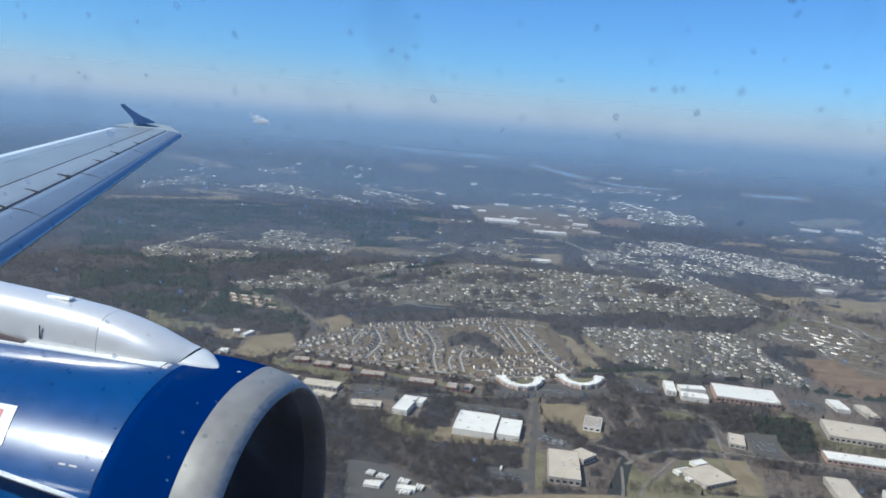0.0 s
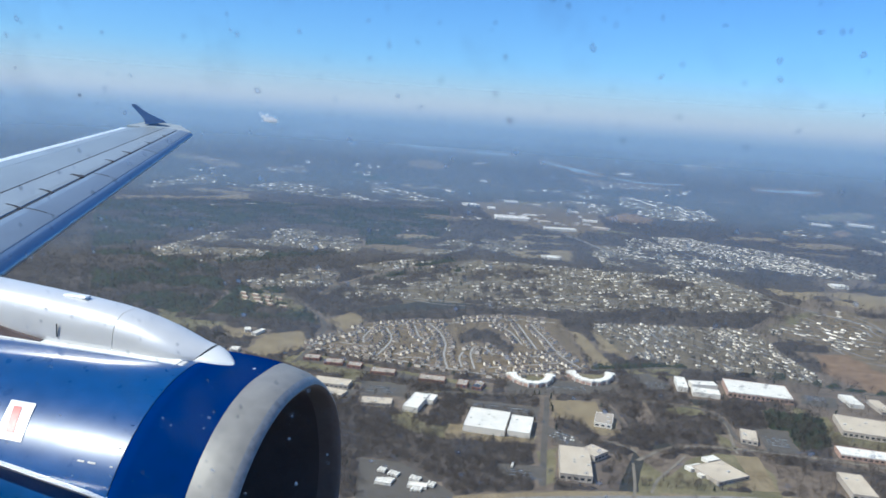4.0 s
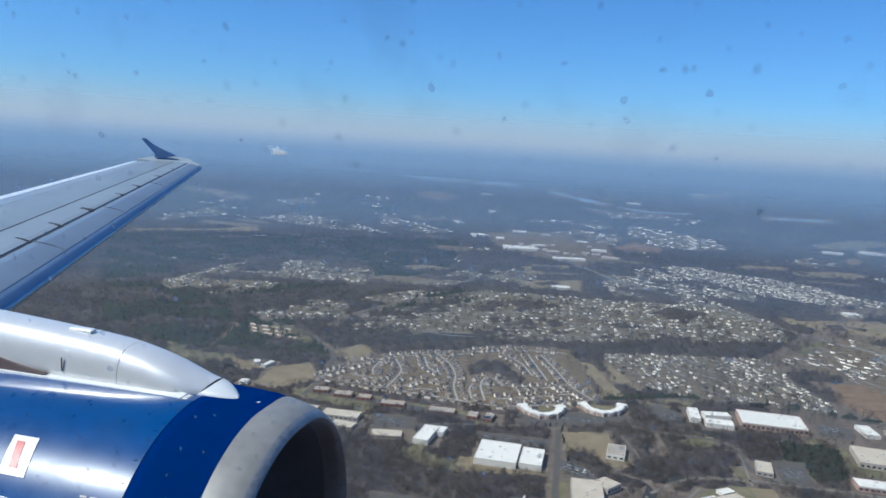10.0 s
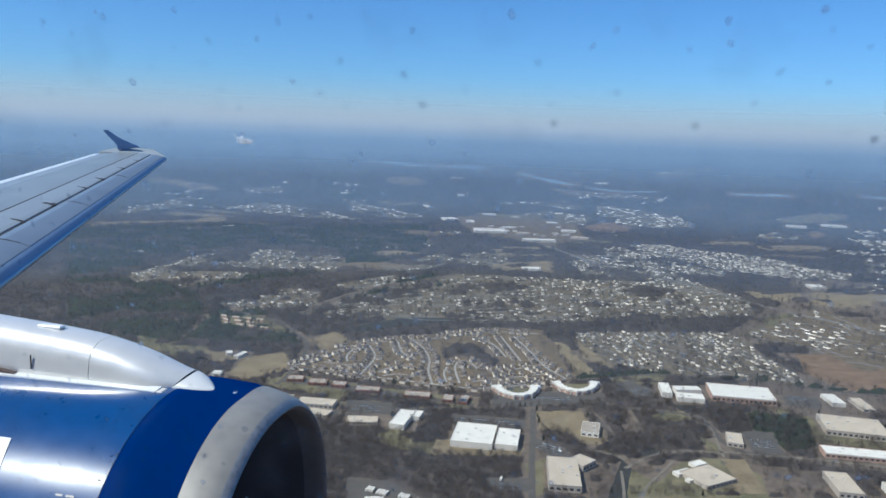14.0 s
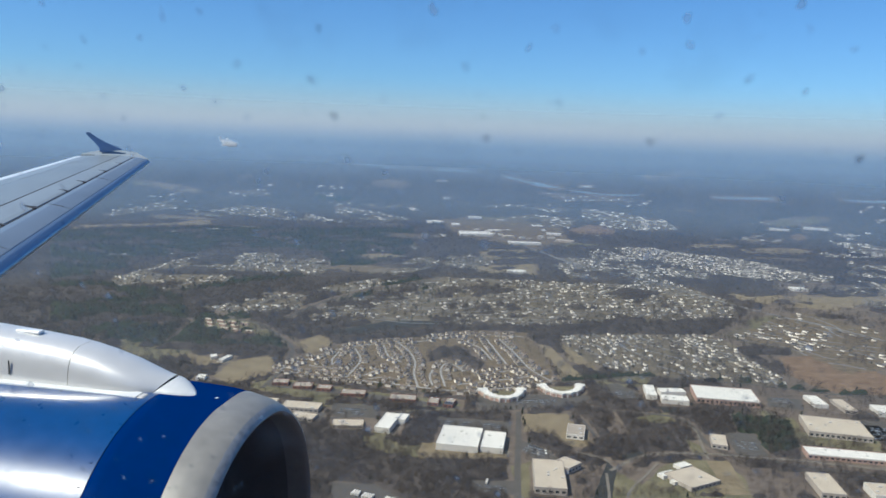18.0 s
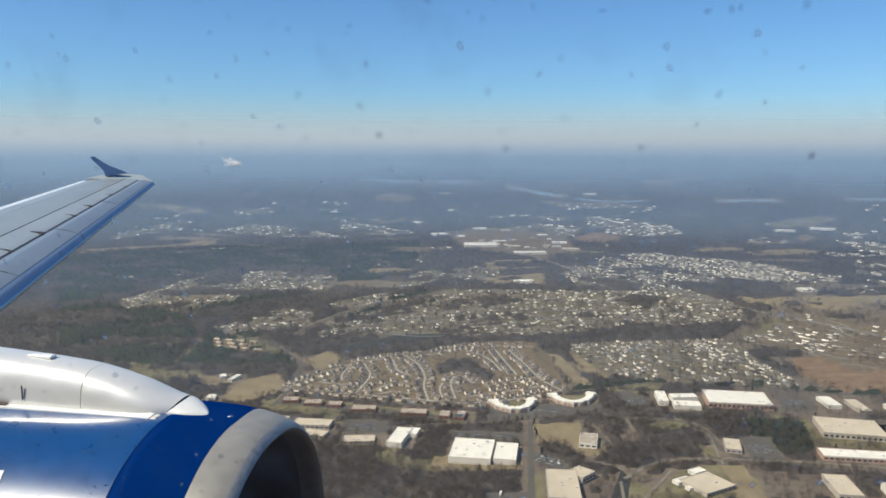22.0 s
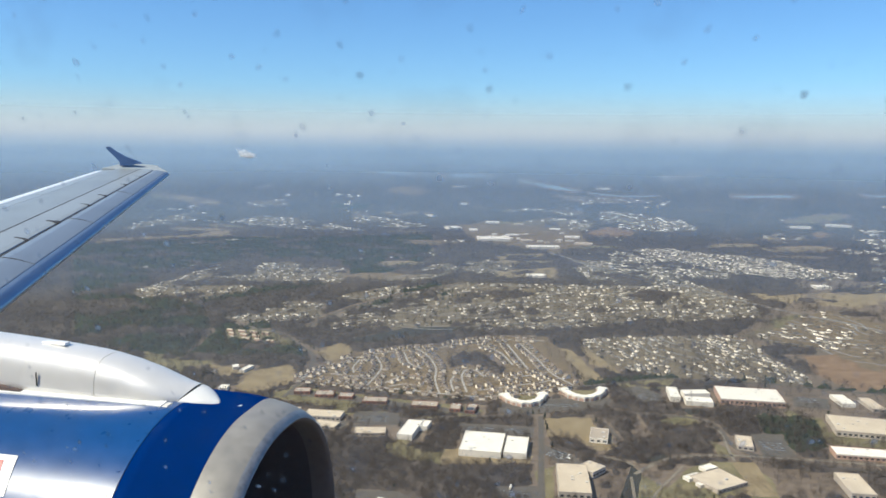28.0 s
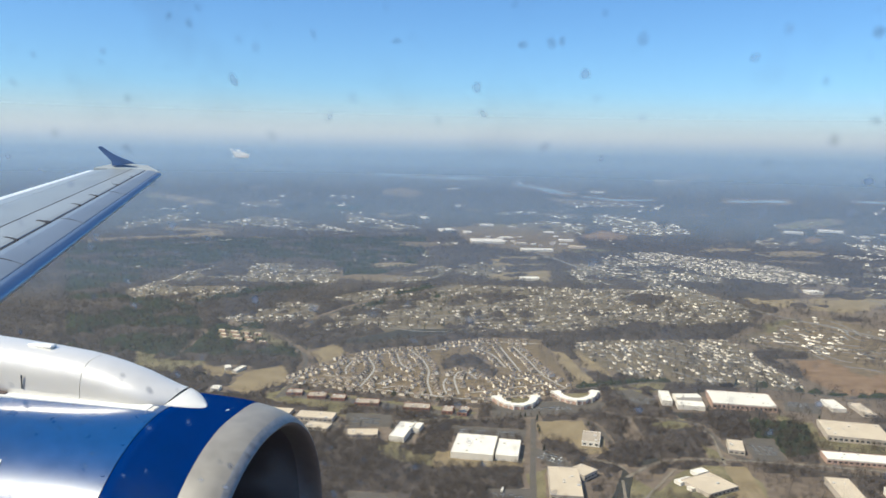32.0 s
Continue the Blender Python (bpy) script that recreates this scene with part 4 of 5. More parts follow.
# trailers on the paved lot below the engine and at the loading docks
docks = []
for wx, wy, wl_, ww, wa in ((305, 812, 160, 52, 3), (480, 808, 105, 52, -8), (588, 950, 74, 38, -6)):
    for k in range(int(wl_ / 9)):
        if rng.random() < 0.6:
            q = Matrix.Rotation(radians(wa), 2) @ Vector((-wl_ / 2 + 6 + k * 9, -ww / 2 - 7.5))
            docks.append((wx + q.x, wy + q.y, 90 + wa))
yard = [(-126 + 3.4 * i, 912 - 1.2 * i) for i in range(3)] + [(-112 + 3.4 * i, 905 - 1.2 * i) for i in range(4)] + [(-84 + 3.4 * i, 897 - 1.5 * i) for i in range(4)] + [(-62 + 3.5 * i, 884 - 1.5 * i) for i in range(3)] + [(-120 + 3.4 * i, 884) for i in range(5)] + [(-80 + 3.4 * i, 868) for i in range(4)] + [(45, 955)]
for i, (x, y, turn) in enumerate([(*p, 70 + (k % 3) * 4) for k, p in enumerate(yard)] + docks):
    top = new("trailer")
    top.matrix_basis = pose(x, y, 0.3, 0, 0, turn)
    part("body", box(0, 0, 2.0, 11, 2.6, 2.8, 0, 0.12), WALL_WHITE, top)
    part("chassis", box(0, 0, 0.55, 10.5, 1.6, 0.1), DARK_GAP, top)
    for k in (-4, -2.6, 4):
        part("wheel", box(k, 0, 0.3, 0.9, 2.3, 0.6, 0, 0.1), DARK_GAP, top)
    tagged(top, "white box trailer parked on a paved lot", "trailer", "trailers on the lot")


# ---- woods ----
def woods(name, spots, heights, rng_, tris, material, label, conifer=False):
    """Bare crowns as loose fans of thin slivers, or evergreen ones as ragged cones of needles."""
    n = len(spots)
    if not n:
        return None
    c = np.repeat(np.asarray(spots), tris, axis=0)
    h = np.repeat(heights, tris)
    m = len(c)
    d = rng_.normal(size=(m, 3))
    d /= np.linalg.norm(d, axis=1)[:, None]
    rad = rng_.random(m) ** 0.45
    if conifer:
        up = rng_.random(m) ** 0.8
        wide = (1.02 - up) * 0.24 * h
        mid = np.c_[c[:, 0] + d[:, 0] * wide, c[:, 1] + d[:, 1] * wide, c[:, 2] + h * (0.06 + 0.94 * up)]
        size = 0.15 * h
    else:
        mid = np.c_[c[:, 0] + d[:, 0] * rad * 0.34 * h, c[:, 1] + d[:, 1] * rad * 0.34 * h, c[:, 2] + h * (0.60 + 0.38 * d[:, 2] * rad)]
        size = 0.07 * h
    size = size * (60.0 / tris) ** 0.45
    e1 = rng_.normal(size=(m, 3))
    e1[:, 2] = np.abs(e1[:, 2]) * 1.2
    e1 /= np.linalg.norm(e1, axis=1)[:, None]
    e2 = np.cross(e1, rng_.normal(size=(m, 3)))
    e2 /= np.linalg.norm(e2, axis=1)[:, None]
    k1, k2 = (size * rng_.uniform(0.8, 1.5, m))[:, None], (size * rng_.uniform(0.16, 0.34, m))[:, None]
    v = np.stack([mid + e1 * k1, mid - e1 * k1 * 0.6 + e2 * k2, mid - e1 * k1 * 0.6 - e2 * k2], axis=1).reshape(-1, 3)
    # one trunk sliver per tree
    s = np.asarray(spots)
    t = 0.02 * heights[:, None]
    ang = rng_.random(n) * math.pi
    o = np.c_[np.cos(ang), np.sin(ang), np.zeros(n)] * t
    tv = np.stack([s - o, s + o, s + np.c_[np.zeros((n, 2)), heights * 0.8]], axis=1).reshape(-1, 3)
    v = np.concatenate([v, tv])
    ob = new(name, raw_mesh(name, v, np.arange(len(v)).reshape(-1, 3), [material]))
    return tagged(ob, label, "woods", kind="stuff")


nrng = np.random.default_rng(11)

# the woods thin out in wide patches, most of all round the eastern business park
open_woods = inside([(380, 1020), (520, 1260), (520, 1420), (700, 1500), (640, 1790), (800, 2000), (1150, 2600), (2000, 2600), (1300, 1300), (700, 900), (450, 850)], gx, gy)
cover[open_woods & (bands < 0.15) & (evergreen < 0.3)] *= 0.5
cover[inside([(110, 880), (110, 1220), (420, 1240), (620, 1000), (450, 850)], gx, gy) & (bands < 0.05)] *= 0.6
for i in range(0, NY, 4):
    for j in range(0, NX, 4):
        w = noise.noise((j * 0.022, i * 0.022, 0.4)) + 0.5 * noise.noise((j * 0.07, i * 0.07, 2.4))
        cover[i:i + 4, j:j + 4] *= 0.55 if w < -0.25 else 1.0


def scatter(r0, r1, area):
    """Tree places between two distances, by the ground's cover."""
    n = int(0.5 * 1.28 * (r1 * r1 - r0 * r0) / area)
    r, a = np.sqrt(nrng.uniform(r0 * r0, r1 * r1, n)), nrng.uniform(-0.64, 0.64, n)
    x, y = r * np.sin(a), r * np.cos(a)
    i, j = ((y - Y0) / CELL).astype(int), ((x - X0) / CELL).astype(int)
    ok = (i >= 0) & (i < NY) & (j >= 0) & (j < NX)
    x, y, i, j = x[ok], y[ok], i[ok], j[ok]
    ok = nrng.random(len(x)) < cover[i, j]
    x, y, i, j = x[ok], y[ok], i[ok], j[ok]
    g = nrng.random(len(x)) < evergreen[i, j]
    z = 402 * np.clip((np.hypot(x, y) - FLAT) / (RIM - FLAT), 0, 1) ** 1.6
    p = np.c_[x, y, z]
    return p[~g], p[g]


def canopy(name, where, material, label, step, r0, r1):
    """The closed top of a wood seen from far: an uneven skin over the stands, sloping to the ground at their edges."""
    full = where[:NY // step * step, :NX // step * step].reshape(NY // step, step, NX // step, step).mean(axis=(1, 3)) > 0.6
    ny, nx = full.shape
    pad = np.zeros((ny + 1, nx + 1), dtype=int)
    for a in (0, 1):
        for b in (0, 1):
            pad[a:a + ny, b:b + nx] += full
    h = nrng.normal(size=(ny + 1, nx + 1))
    h = 6.6 + 2.2 * h + 2.0 * (np.roll(h, 1, 0) + np.roll(h, 1, 1))
    h = np.where(pad == 4, np.clip(h * (0.55 if step == 1 else 1.0), 2.0, 12), 0.0)
    x, y = np.meshgrid(X0 + np.arange(nx + 1) * CELL * step, Y0 + np.arange(ny + 1) * CELL * step)
    x, y = x + nrng.uniform(-1.5, 1.5, x.shape) * step, y + nrng.uniform(-1.5, 1.5, y.shape) * step
    r = np.hypot(x, y)
    z = 402 * np.clip((r - FLAT) / (RIM - FLAT), 0, 1) ** 1.6 + h - 0.2
    i, j = np.nonzero(full & (r[:-1, :-1] > r0) & (r[:-1, :-1] < r1) & (np.abs(x[:-1, :-1]) < 0.95 * y[:-1, :-1]))
    k = i * (nx + 1) + j
    ids, inv = np.unique(np.stack([k, k + 1, k + nx + 2, k + nx + 1], axis=1), return_inverse=True)
    v = np.stack([x.ravel(), y.ravel(), z.ravel()], axis=1)[ids]
    me = raw_mesh(name, v, inv.reshape(-1, 4), [material])
    me.polygons.foreach_set("use_smooth", [True] * len(me.polygons))
    return tagged(new(name, me), label, "woods", kind="stuff")


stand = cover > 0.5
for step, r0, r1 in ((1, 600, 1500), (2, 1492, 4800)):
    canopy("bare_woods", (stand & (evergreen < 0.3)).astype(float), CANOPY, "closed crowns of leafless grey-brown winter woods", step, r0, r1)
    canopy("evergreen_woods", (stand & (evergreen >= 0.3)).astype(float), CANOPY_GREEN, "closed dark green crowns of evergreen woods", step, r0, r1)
BARE, PINE = "leafless grey-brown winter woods", "dark green evergreen trees among bare woods"
for r0, r1, area, tris, name in ((560, 1300, 38, 100, "near"), (1300, 2300, 110, 34, "middle"), (2300, 3900, 380, 16, "far"), (3900, 4550, 600, 10, "rim")):
    bare, pine = scatter(r0, r1, area)
    big = (area / 62) ** 0.22
    woods("bare_woods", bare, nrng.uniform(10, 18, len(bare)) * big, nrng, tris, TWIG, BARE)
    woods("evergreen_woods", pine, nrng.uniform(6.5, 11, len(pine)) * big, nrng, tris, NEEDLE, PINE, True)


# single trees by the lots and streets
def tree_template(h, seed, green):
    top = new("evergreen_tree" if green else "bare_tree")
    r = np.random.default_rng(seed)
    rings = [[(rad * math.cos(2 * math.pi * k / 7) + off, rad * math.sin(2 * math.pi * k / 7), z) for k in range(7)] for z, rad, off in ((-0.3, 0.034 * h, 0), (0.25 * h, 0.024 * h, 0.004 * h), (0.6 * h, 0.013 * h, -0.004 * h), (0.9 * h, 0.003 * h, 0))]
    part("trunk", loft(rings), TWIG, top, "grey-brown trunk")
    m, v = (260 if green else 200), []
    for _ in range(m):
        if green:
            u = r.random() ** 0.8
            a, w = r.uniform(0, 2 * math.pi), (1.02 - u) * 0.24 * h * r.uniform(0.5, 1)
            mid, size = Vector((w * math.cos(a), w * math.sin(a), h * (0.08 + 0.92 * u))), 0.08 * h
        else:
            d = Vector(r.normal(size=3)).normalized() * r.random() ** 0.45
            mid, size = Vector((d.x * 0.34 * h, d.y * 0.34 * h, h * (0.62 + 0.36 * d.z))), 0.06 * h
        e1 = (mid - Vector((0, 0, h * 0.3))).normalized() + Vector(r.normal(size=3)) * 0.5
        e1.normalize()
        e2 = e1.cross(Vector(r.normal(size=3))).normalized() * size * (0.4 if green else 0.13)
        v += [mid + e1 * size * 1.5, mid - e1 * size + e2, mid - e1 * size - e2]
    part("crown", (v, [(3 * k, 3 * k + 1, 3 * k + 2) for k in range(m)]), NEEDLE if green else TWIG, top)
    return tagged(top, "dark evergreen tree beside a paved lot" if green else "leafless winter tree beside a paved lot", "tree", "single trees of the business park")


kinds = [tree_template(13, 1, False), tree_template(11, 2, False), tree_template(10, 3, True)]
spots = [(70 + 11 * k, 1228 + 2 * k) for k in range(6)] + [(-20 + 14 * k, 1030 + 1.5 * (k % 3)) for k in range(6)] + [(160 + 12 * k, 928 + 4 * (k % 2)) for k in range(14)] + [(480 + 13 * k, 1040 - 2 * k) for k in range(8)] + \
        [(-300 + 22 * k, 1352 - 5 * k) for k in range(11)] + [(118, 1215 - 16 * k) for k in range(12)] + [(410 + 16 * k, 1285 - 2 * k) for k in range(9)] + [(545 + 15 * k, 1022 - 2 * k) for k in range(7)]
for k, (x, y) in enumerate(spots):
    m = pose(x + rng.uniform(-3, 3), y + rng.uniform(-3, 3), 0.1, 0, 0, rng.uniform(0, 360)) @ Matrix.Scale(rng.uniform(0.7, 1.1), 4)
    if k < 3:
        kinds[k].matrix_basis = m
    else:
        t = copy_thing(kinds[rng.choice((0, 0, 1, 1, 2))], m)
        t.matrix_basis = m


# ---- distance: steam, haze ----
def plume(x, y, z, lumps, label):
    """A bank of steam: a loose cloud of small flakes round each lump (dx, dz, size), thinning out at its edges."""
    r = np.random.default_rng(5)
    mid = np.concatenate([np.c_[dx + r.normal(size=n) * s, r.normal(size=n) * s, dz + np.maximum(r.normal(size=n), -0.8) * s * 0.6] for dx, dz, s, n in lumps])
    m = len(mid)
    e1, e2 = r.normal(size=(m, 3)) * 0.6, r.normal(size=(m, 3)) * 0.6
    v = np.stack([mid + e1, mid + e2, mid - e1 - e2], axis=1).reshape(-1, 3) + (x, y, z)
    ob = new("steam_cloud", raw_mesh("steam_cloud", v, np.arange(3 * m).reshape(-1, 3), [STEAM]))
    return tagged(ob, label, "steam", kind="stuff")


plume(-341, 1108, 426, [(8, 1, 3.6, 900), (13, 0.5, 2.8, 400), (3, 2, 2.4, 220), (-1, 6, 1.8, 70), (-5, 10, 1.2, 25), (5, 8, 1.5, 50)], "white steam plume drifting low over far woods")


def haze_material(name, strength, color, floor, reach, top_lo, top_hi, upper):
    """Haze painted on a sheet: opacity rises with height for the longer way behind it, the tint turns paler above the
    rim of the country, and it fades out at the top.
    """
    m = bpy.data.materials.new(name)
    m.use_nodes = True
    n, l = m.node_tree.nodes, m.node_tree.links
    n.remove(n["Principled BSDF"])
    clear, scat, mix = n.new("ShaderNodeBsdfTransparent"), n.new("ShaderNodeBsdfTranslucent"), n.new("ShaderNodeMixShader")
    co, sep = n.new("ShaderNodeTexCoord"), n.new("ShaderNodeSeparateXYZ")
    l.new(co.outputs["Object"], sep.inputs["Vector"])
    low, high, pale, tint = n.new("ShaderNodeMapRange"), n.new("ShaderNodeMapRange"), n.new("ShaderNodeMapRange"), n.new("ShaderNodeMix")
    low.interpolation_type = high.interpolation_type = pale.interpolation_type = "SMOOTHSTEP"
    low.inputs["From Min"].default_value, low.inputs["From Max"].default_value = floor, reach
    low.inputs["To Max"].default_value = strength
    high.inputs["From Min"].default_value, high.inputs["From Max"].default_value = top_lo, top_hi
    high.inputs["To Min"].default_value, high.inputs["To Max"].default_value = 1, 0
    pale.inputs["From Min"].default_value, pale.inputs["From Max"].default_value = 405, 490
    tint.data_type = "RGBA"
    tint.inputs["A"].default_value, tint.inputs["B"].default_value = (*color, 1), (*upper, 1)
    even = n.new("ShaderNodeCombineXYZ")                  # fixed normal: the sheet takes the light from above alike all round
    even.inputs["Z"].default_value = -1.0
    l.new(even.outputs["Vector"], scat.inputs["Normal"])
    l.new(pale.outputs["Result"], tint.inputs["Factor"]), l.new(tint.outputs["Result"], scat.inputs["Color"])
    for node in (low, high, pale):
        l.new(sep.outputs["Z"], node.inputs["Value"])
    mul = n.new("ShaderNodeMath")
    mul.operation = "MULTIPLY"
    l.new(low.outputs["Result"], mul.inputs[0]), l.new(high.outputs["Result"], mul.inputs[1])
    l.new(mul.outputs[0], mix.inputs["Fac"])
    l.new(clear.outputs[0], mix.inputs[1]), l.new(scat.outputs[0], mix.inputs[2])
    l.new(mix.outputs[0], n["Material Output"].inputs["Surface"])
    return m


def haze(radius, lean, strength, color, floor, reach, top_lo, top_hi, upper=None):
    """A sheet of painted haze that leans inwards, open to the sky and sun behind it."""
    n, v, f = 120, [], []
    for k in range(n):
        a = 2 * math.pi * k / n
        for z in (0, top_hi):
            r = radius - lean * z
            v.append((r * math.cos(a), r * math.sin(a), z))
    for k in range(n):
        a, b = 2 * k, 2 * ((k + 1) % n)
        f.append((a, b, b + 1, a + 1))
    ob = new("backdrop_painted_haze", mesh_of("backdrop_painted_haze", v, f, haze_material("haze", strength, color, floor, reach, top_lo, top_hi, upper or color), True))
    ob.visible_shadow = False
    return tagged(ob, "tinted veil painted as blue-grey winter haze over the distance", "haze", kind="structure")


# haze tints set by hand, bluer outwards; the nearest sheet lifts dark tones
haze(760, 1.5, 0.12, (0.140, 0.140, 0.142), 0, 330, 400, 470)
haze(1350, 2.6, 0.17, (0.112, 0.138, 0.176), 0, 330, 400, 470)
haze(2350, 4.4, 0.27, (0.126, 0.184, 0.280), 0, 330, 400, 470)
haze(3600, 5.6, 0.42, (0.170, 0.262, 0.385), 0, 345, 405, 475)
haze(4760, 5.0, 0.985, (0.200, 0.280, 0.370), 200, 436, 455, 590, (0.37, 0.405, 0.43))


# ---- the airliner: port wing, engine, pylon and the cabin wall with its window ----
# local axes: x forward, y outboard to port, z up; the origin is by the window
airliner = new("airliner")
airliner.matrix_basis = Matrix(((0.98386, 0.17889, 0.00390, -32.98300), (-0.17882, 0.98377, -0.01430, 0.00696), (-0.00640, 0.01338, 0.99989, 450.02852), (0, 0, 0, 1)))
tagged(airliner, "airliner in flight with grey swept wing and glossy blue engine", "aircraft")

ENG_Y, ENG_Z, LIP_X = 4.143, -2.761, -1.77


def fuller(a, x):
    """How far the cowl swells over its outboard shoulder, growing aft from the lip."""
    d = math.degrees(a)
    up = min(1.0, max(0.0, (88 - d) / 22)) * min(1.0, max(0.0, (d - 10) / 35))
    aft = min(1.0, max(0.0, (-1.75 - x) / 0.4))
    return up * up * (3 - 2 * up) * (0.35 + 0.65 * aft)


def revolve(profile, segments=96, a0=0.0, a1=2 * math.pi, crest=0.0):
    """A skin turned round the engine's axis from (x, radius) pairs."""
    full = abs(a1 - a0 - 2 * math.pi) < 1e-6
    rings = []
    for x, r in profile:
        ring = []
        for k in range(segments if full else segments + 1):
            a = a0 + (a1 - a0) * k / segments
            q = r * (1 + crest * fuller(a, x))
            ring.append((x, ENG_Y + q * math.cos(a), ENG_Z + q * math.sin(a)))
        rings.append(ring)
    return loft(rings, closed=full, caps=False)


nacelle = part("nacelle", revolve([(-2.48, 1.0335), (-2.6, 1.036), (-2.9, 1.036), (-3.3, 1.034), (-3.8, 1.03), (-4.4, 1.0), (-5.2, 0.92), (-6.0, 0.8), (-6.0, 0.7)]), BLUE, airliner, "glossy blue fan cowl", True)
# same paint as the fan cowl, its darker look painted in
part("inlet_cowl", revolve([(-2.05, 1.0135), (-2.14, 1.0195), (-2.23, 1.0243), (-2.32, 1.0281), (-2.40, 1.0307), (-2.475, 1.0325), (-2.475, 1.0)], crest=0.05), BLUE_DARKENED, nacelle, "blue inlet cowl, coloured darker for its dimmer reflection", True)
part("cowl_seam", revolve([(-2.47, 1.026), (-2.49, 1.026)]), DARK_GAP, nacelle)
part("inlet_lip", revolve([(-2.047, 1.0135), (-1.98, 1.007), (-1.91, 0.997), (-1.86, 0.983), (-1.835, 0.972)], 128, crest=0.05), LIP_METAL, nacelle, "weathered bare-metal inlet lip", True)
part("lip_edge", revolve([(-1.835, 0.972), (-1.82, 0.965), (-1.797, 0.947), (-1.79, 0.932)], 128, crest=0.05), LIP_BLUE, nacelle, "blue-grey burnished front edge of the lip", True)
part("lip_throat", revolve([(-1.79, 0.932), (-1.796, 0.918), (-1.815, 0.907), (-1.86, 0.897), (-1.95, 0.888)], 128, crest=0.05), LIP_INNER, nacelle, "dark inner edge of the lip", True)
part("inlet_duct", revolve([(-1.95, 0.888), (-2.2, 0.87), (-2.5, 0.86), (-2.95, 0.862), (-3.0, 0.862)], 128, crest=0.05), LINER, nacelle, "dark acoustic inlet lining", True)
part("fan_case", revolve([(-3.0, 0.93), (-3.02, 0.05)]), LINER, nacelle)
part("spinner", revolve([(-2.60, 0.0), (-2.64, 0.07), (-2.75, 0.17), (-2.9, 0.26), (-2.98, 0.28)], 32), LINER, nacelle, "dark spinner cone", True)
for k in range(22):
    a = 2 * math.pi * k / 22
    rings = []
    for r, tw, ch in ((0.26, 0.5, 0.16), (0.45, 0.8, 0.19), (0.66, 1.0, 0.21), (0.85, 1.15, 0.2)):
        c = Vector((-2.88, ENG_Y + r * math.cos(a), ENG_Z + r * math.sin(a)))
        t = Vector((0, -math.sin(a), math.cos(a)))
        fwd = Vector((1, 0, 0)) * math.cos(tw) * ch / 2 + t * math.sin(tw) * ch / 2
        nrm = (Vector((1, 0, 0)) * math.sin(tw) - t * math.cos(tw)) * 0.007
        rings.append([c + fwd, c + nrm, c - fwd, c - nrm])
    part("fan_blade", loft(rings), BLADE, nacelle)
# latches and rivets along the seam of the cowl
for deg in (100, 112, 124, 132, 138, 144, 152, 160):
    a = radians(deg)
    q = Matrix.Translation((-2.515, ENG_Y + 1.035 * math.cos(a), ENG_Z + 1.035 * math.sin(a))) @ Matrix.Rotation(a, 4, "X")
    bm = bmesh.new()
    bmesh.ops.create_cube(bm, size=1, matrix=q @ Matrix.Diagonal((0.02, 0.006, 0.009, 1)))
    bmesh.ops.bevel(bm, geom=bm.edges[:], offset=0.002, segments=1, affect="EDGES")
    part("latch", bm, UNIT_GREY if deg in (132, 138) else BLUE, nacelle)


def cowl_patch(x0, x1, d0, d1, lift, slant=0.0):
    rings = []
    for i in range(9):
        d = radians(d0 + (d1 - d0) * i / 8)
        sh = slant * i / 8
        rings.append([(x, ENG_Y + (1.0352 + lift) * math.cos(d), ENG_Z + (1.0352 + lift) * math.sin(d)) for x in (x0 + sh, x1 + sh)])
    return loft(rings, closed=False)


part("placard", cowl_patch(-3.33, -3.16, 122.5, 135.8, 0.004, 0.05), WHITE_PAINT, nacelle, "white placard with a red edge")
part("placard_mark", cowl_patch(-3.285, -3.23, 124.5, 133.5, 0.007, 0.05), RED_PAINT, nacelle)

part("placard", cowl_patch(-2.725, -2.683, 137.6, 138.2, 0.003), UNIT_GREY, nacelle, "small pale bar of lettering")
part("placard", cowl_patch(-2.662, -2.613, 137.6, 138.2, 0.003), UNIT_GREY, nacelle, "small pale bar of lettering")

part("cowl_mark", cowl_patch(-2.13, -2.112, 82.6, 84.2, -0.008), WHITE_PAINT, nacelle, "small white alignment mark")

# the strake on the cowl's shoulder, its sunlit glare put in as white
fin = []
for x, out in ((-2.44, 0.004), (-2.6, 0.07), (-2.8, 0.125), (-2.95, 0.14), (-3.3, 0.14), (-3.42, 0.0)):
    d = radians(147.5 - (-2.44 - x) * 6)
    t = Vector((0, -math.sin(d), math.cos(d))) * 0.011
    n = Vector((0, math.cos(d), math.sin(d)))
    foot = Vector((x, ENG_Y, ENG_Z)) + n * 1.028
    fin.append([foot + t * 1.6, foot + n * (out + 0.004) + t * 0.3, foot + n * (out + 0.004) - t * 0.3, foot - t * 1.6])
part("strake", loft(fin), WHITE_PAINT, nacelle, "strake fin coloured white for its bright highlights")


# the pylon's fairing on top of the nacelle: rounded sections from the tip aft
def fairing(stations, n=24, lift=1.0):
    """Rounded sections (x, half width, height over the crest, centre, power, lean) on the nacelle's crest; lean carries the top forward."""
    rings = []
    for x, w, h, y, e, lean in stations:
        ring = []
        for k in range(n + 1):
            c, s = math.cos(math.pi * k / n), max(0.0, math.sin(math.pi * k / n))
            ring.append((x + lean * s ** 0.8, ENG_Y + y + w * math.copysign(abs(c) ** e, c), ENG_Z + lift + (h + 1.03 - lift) * s ** e))
        rings.append(ring)
    return loft(rings)


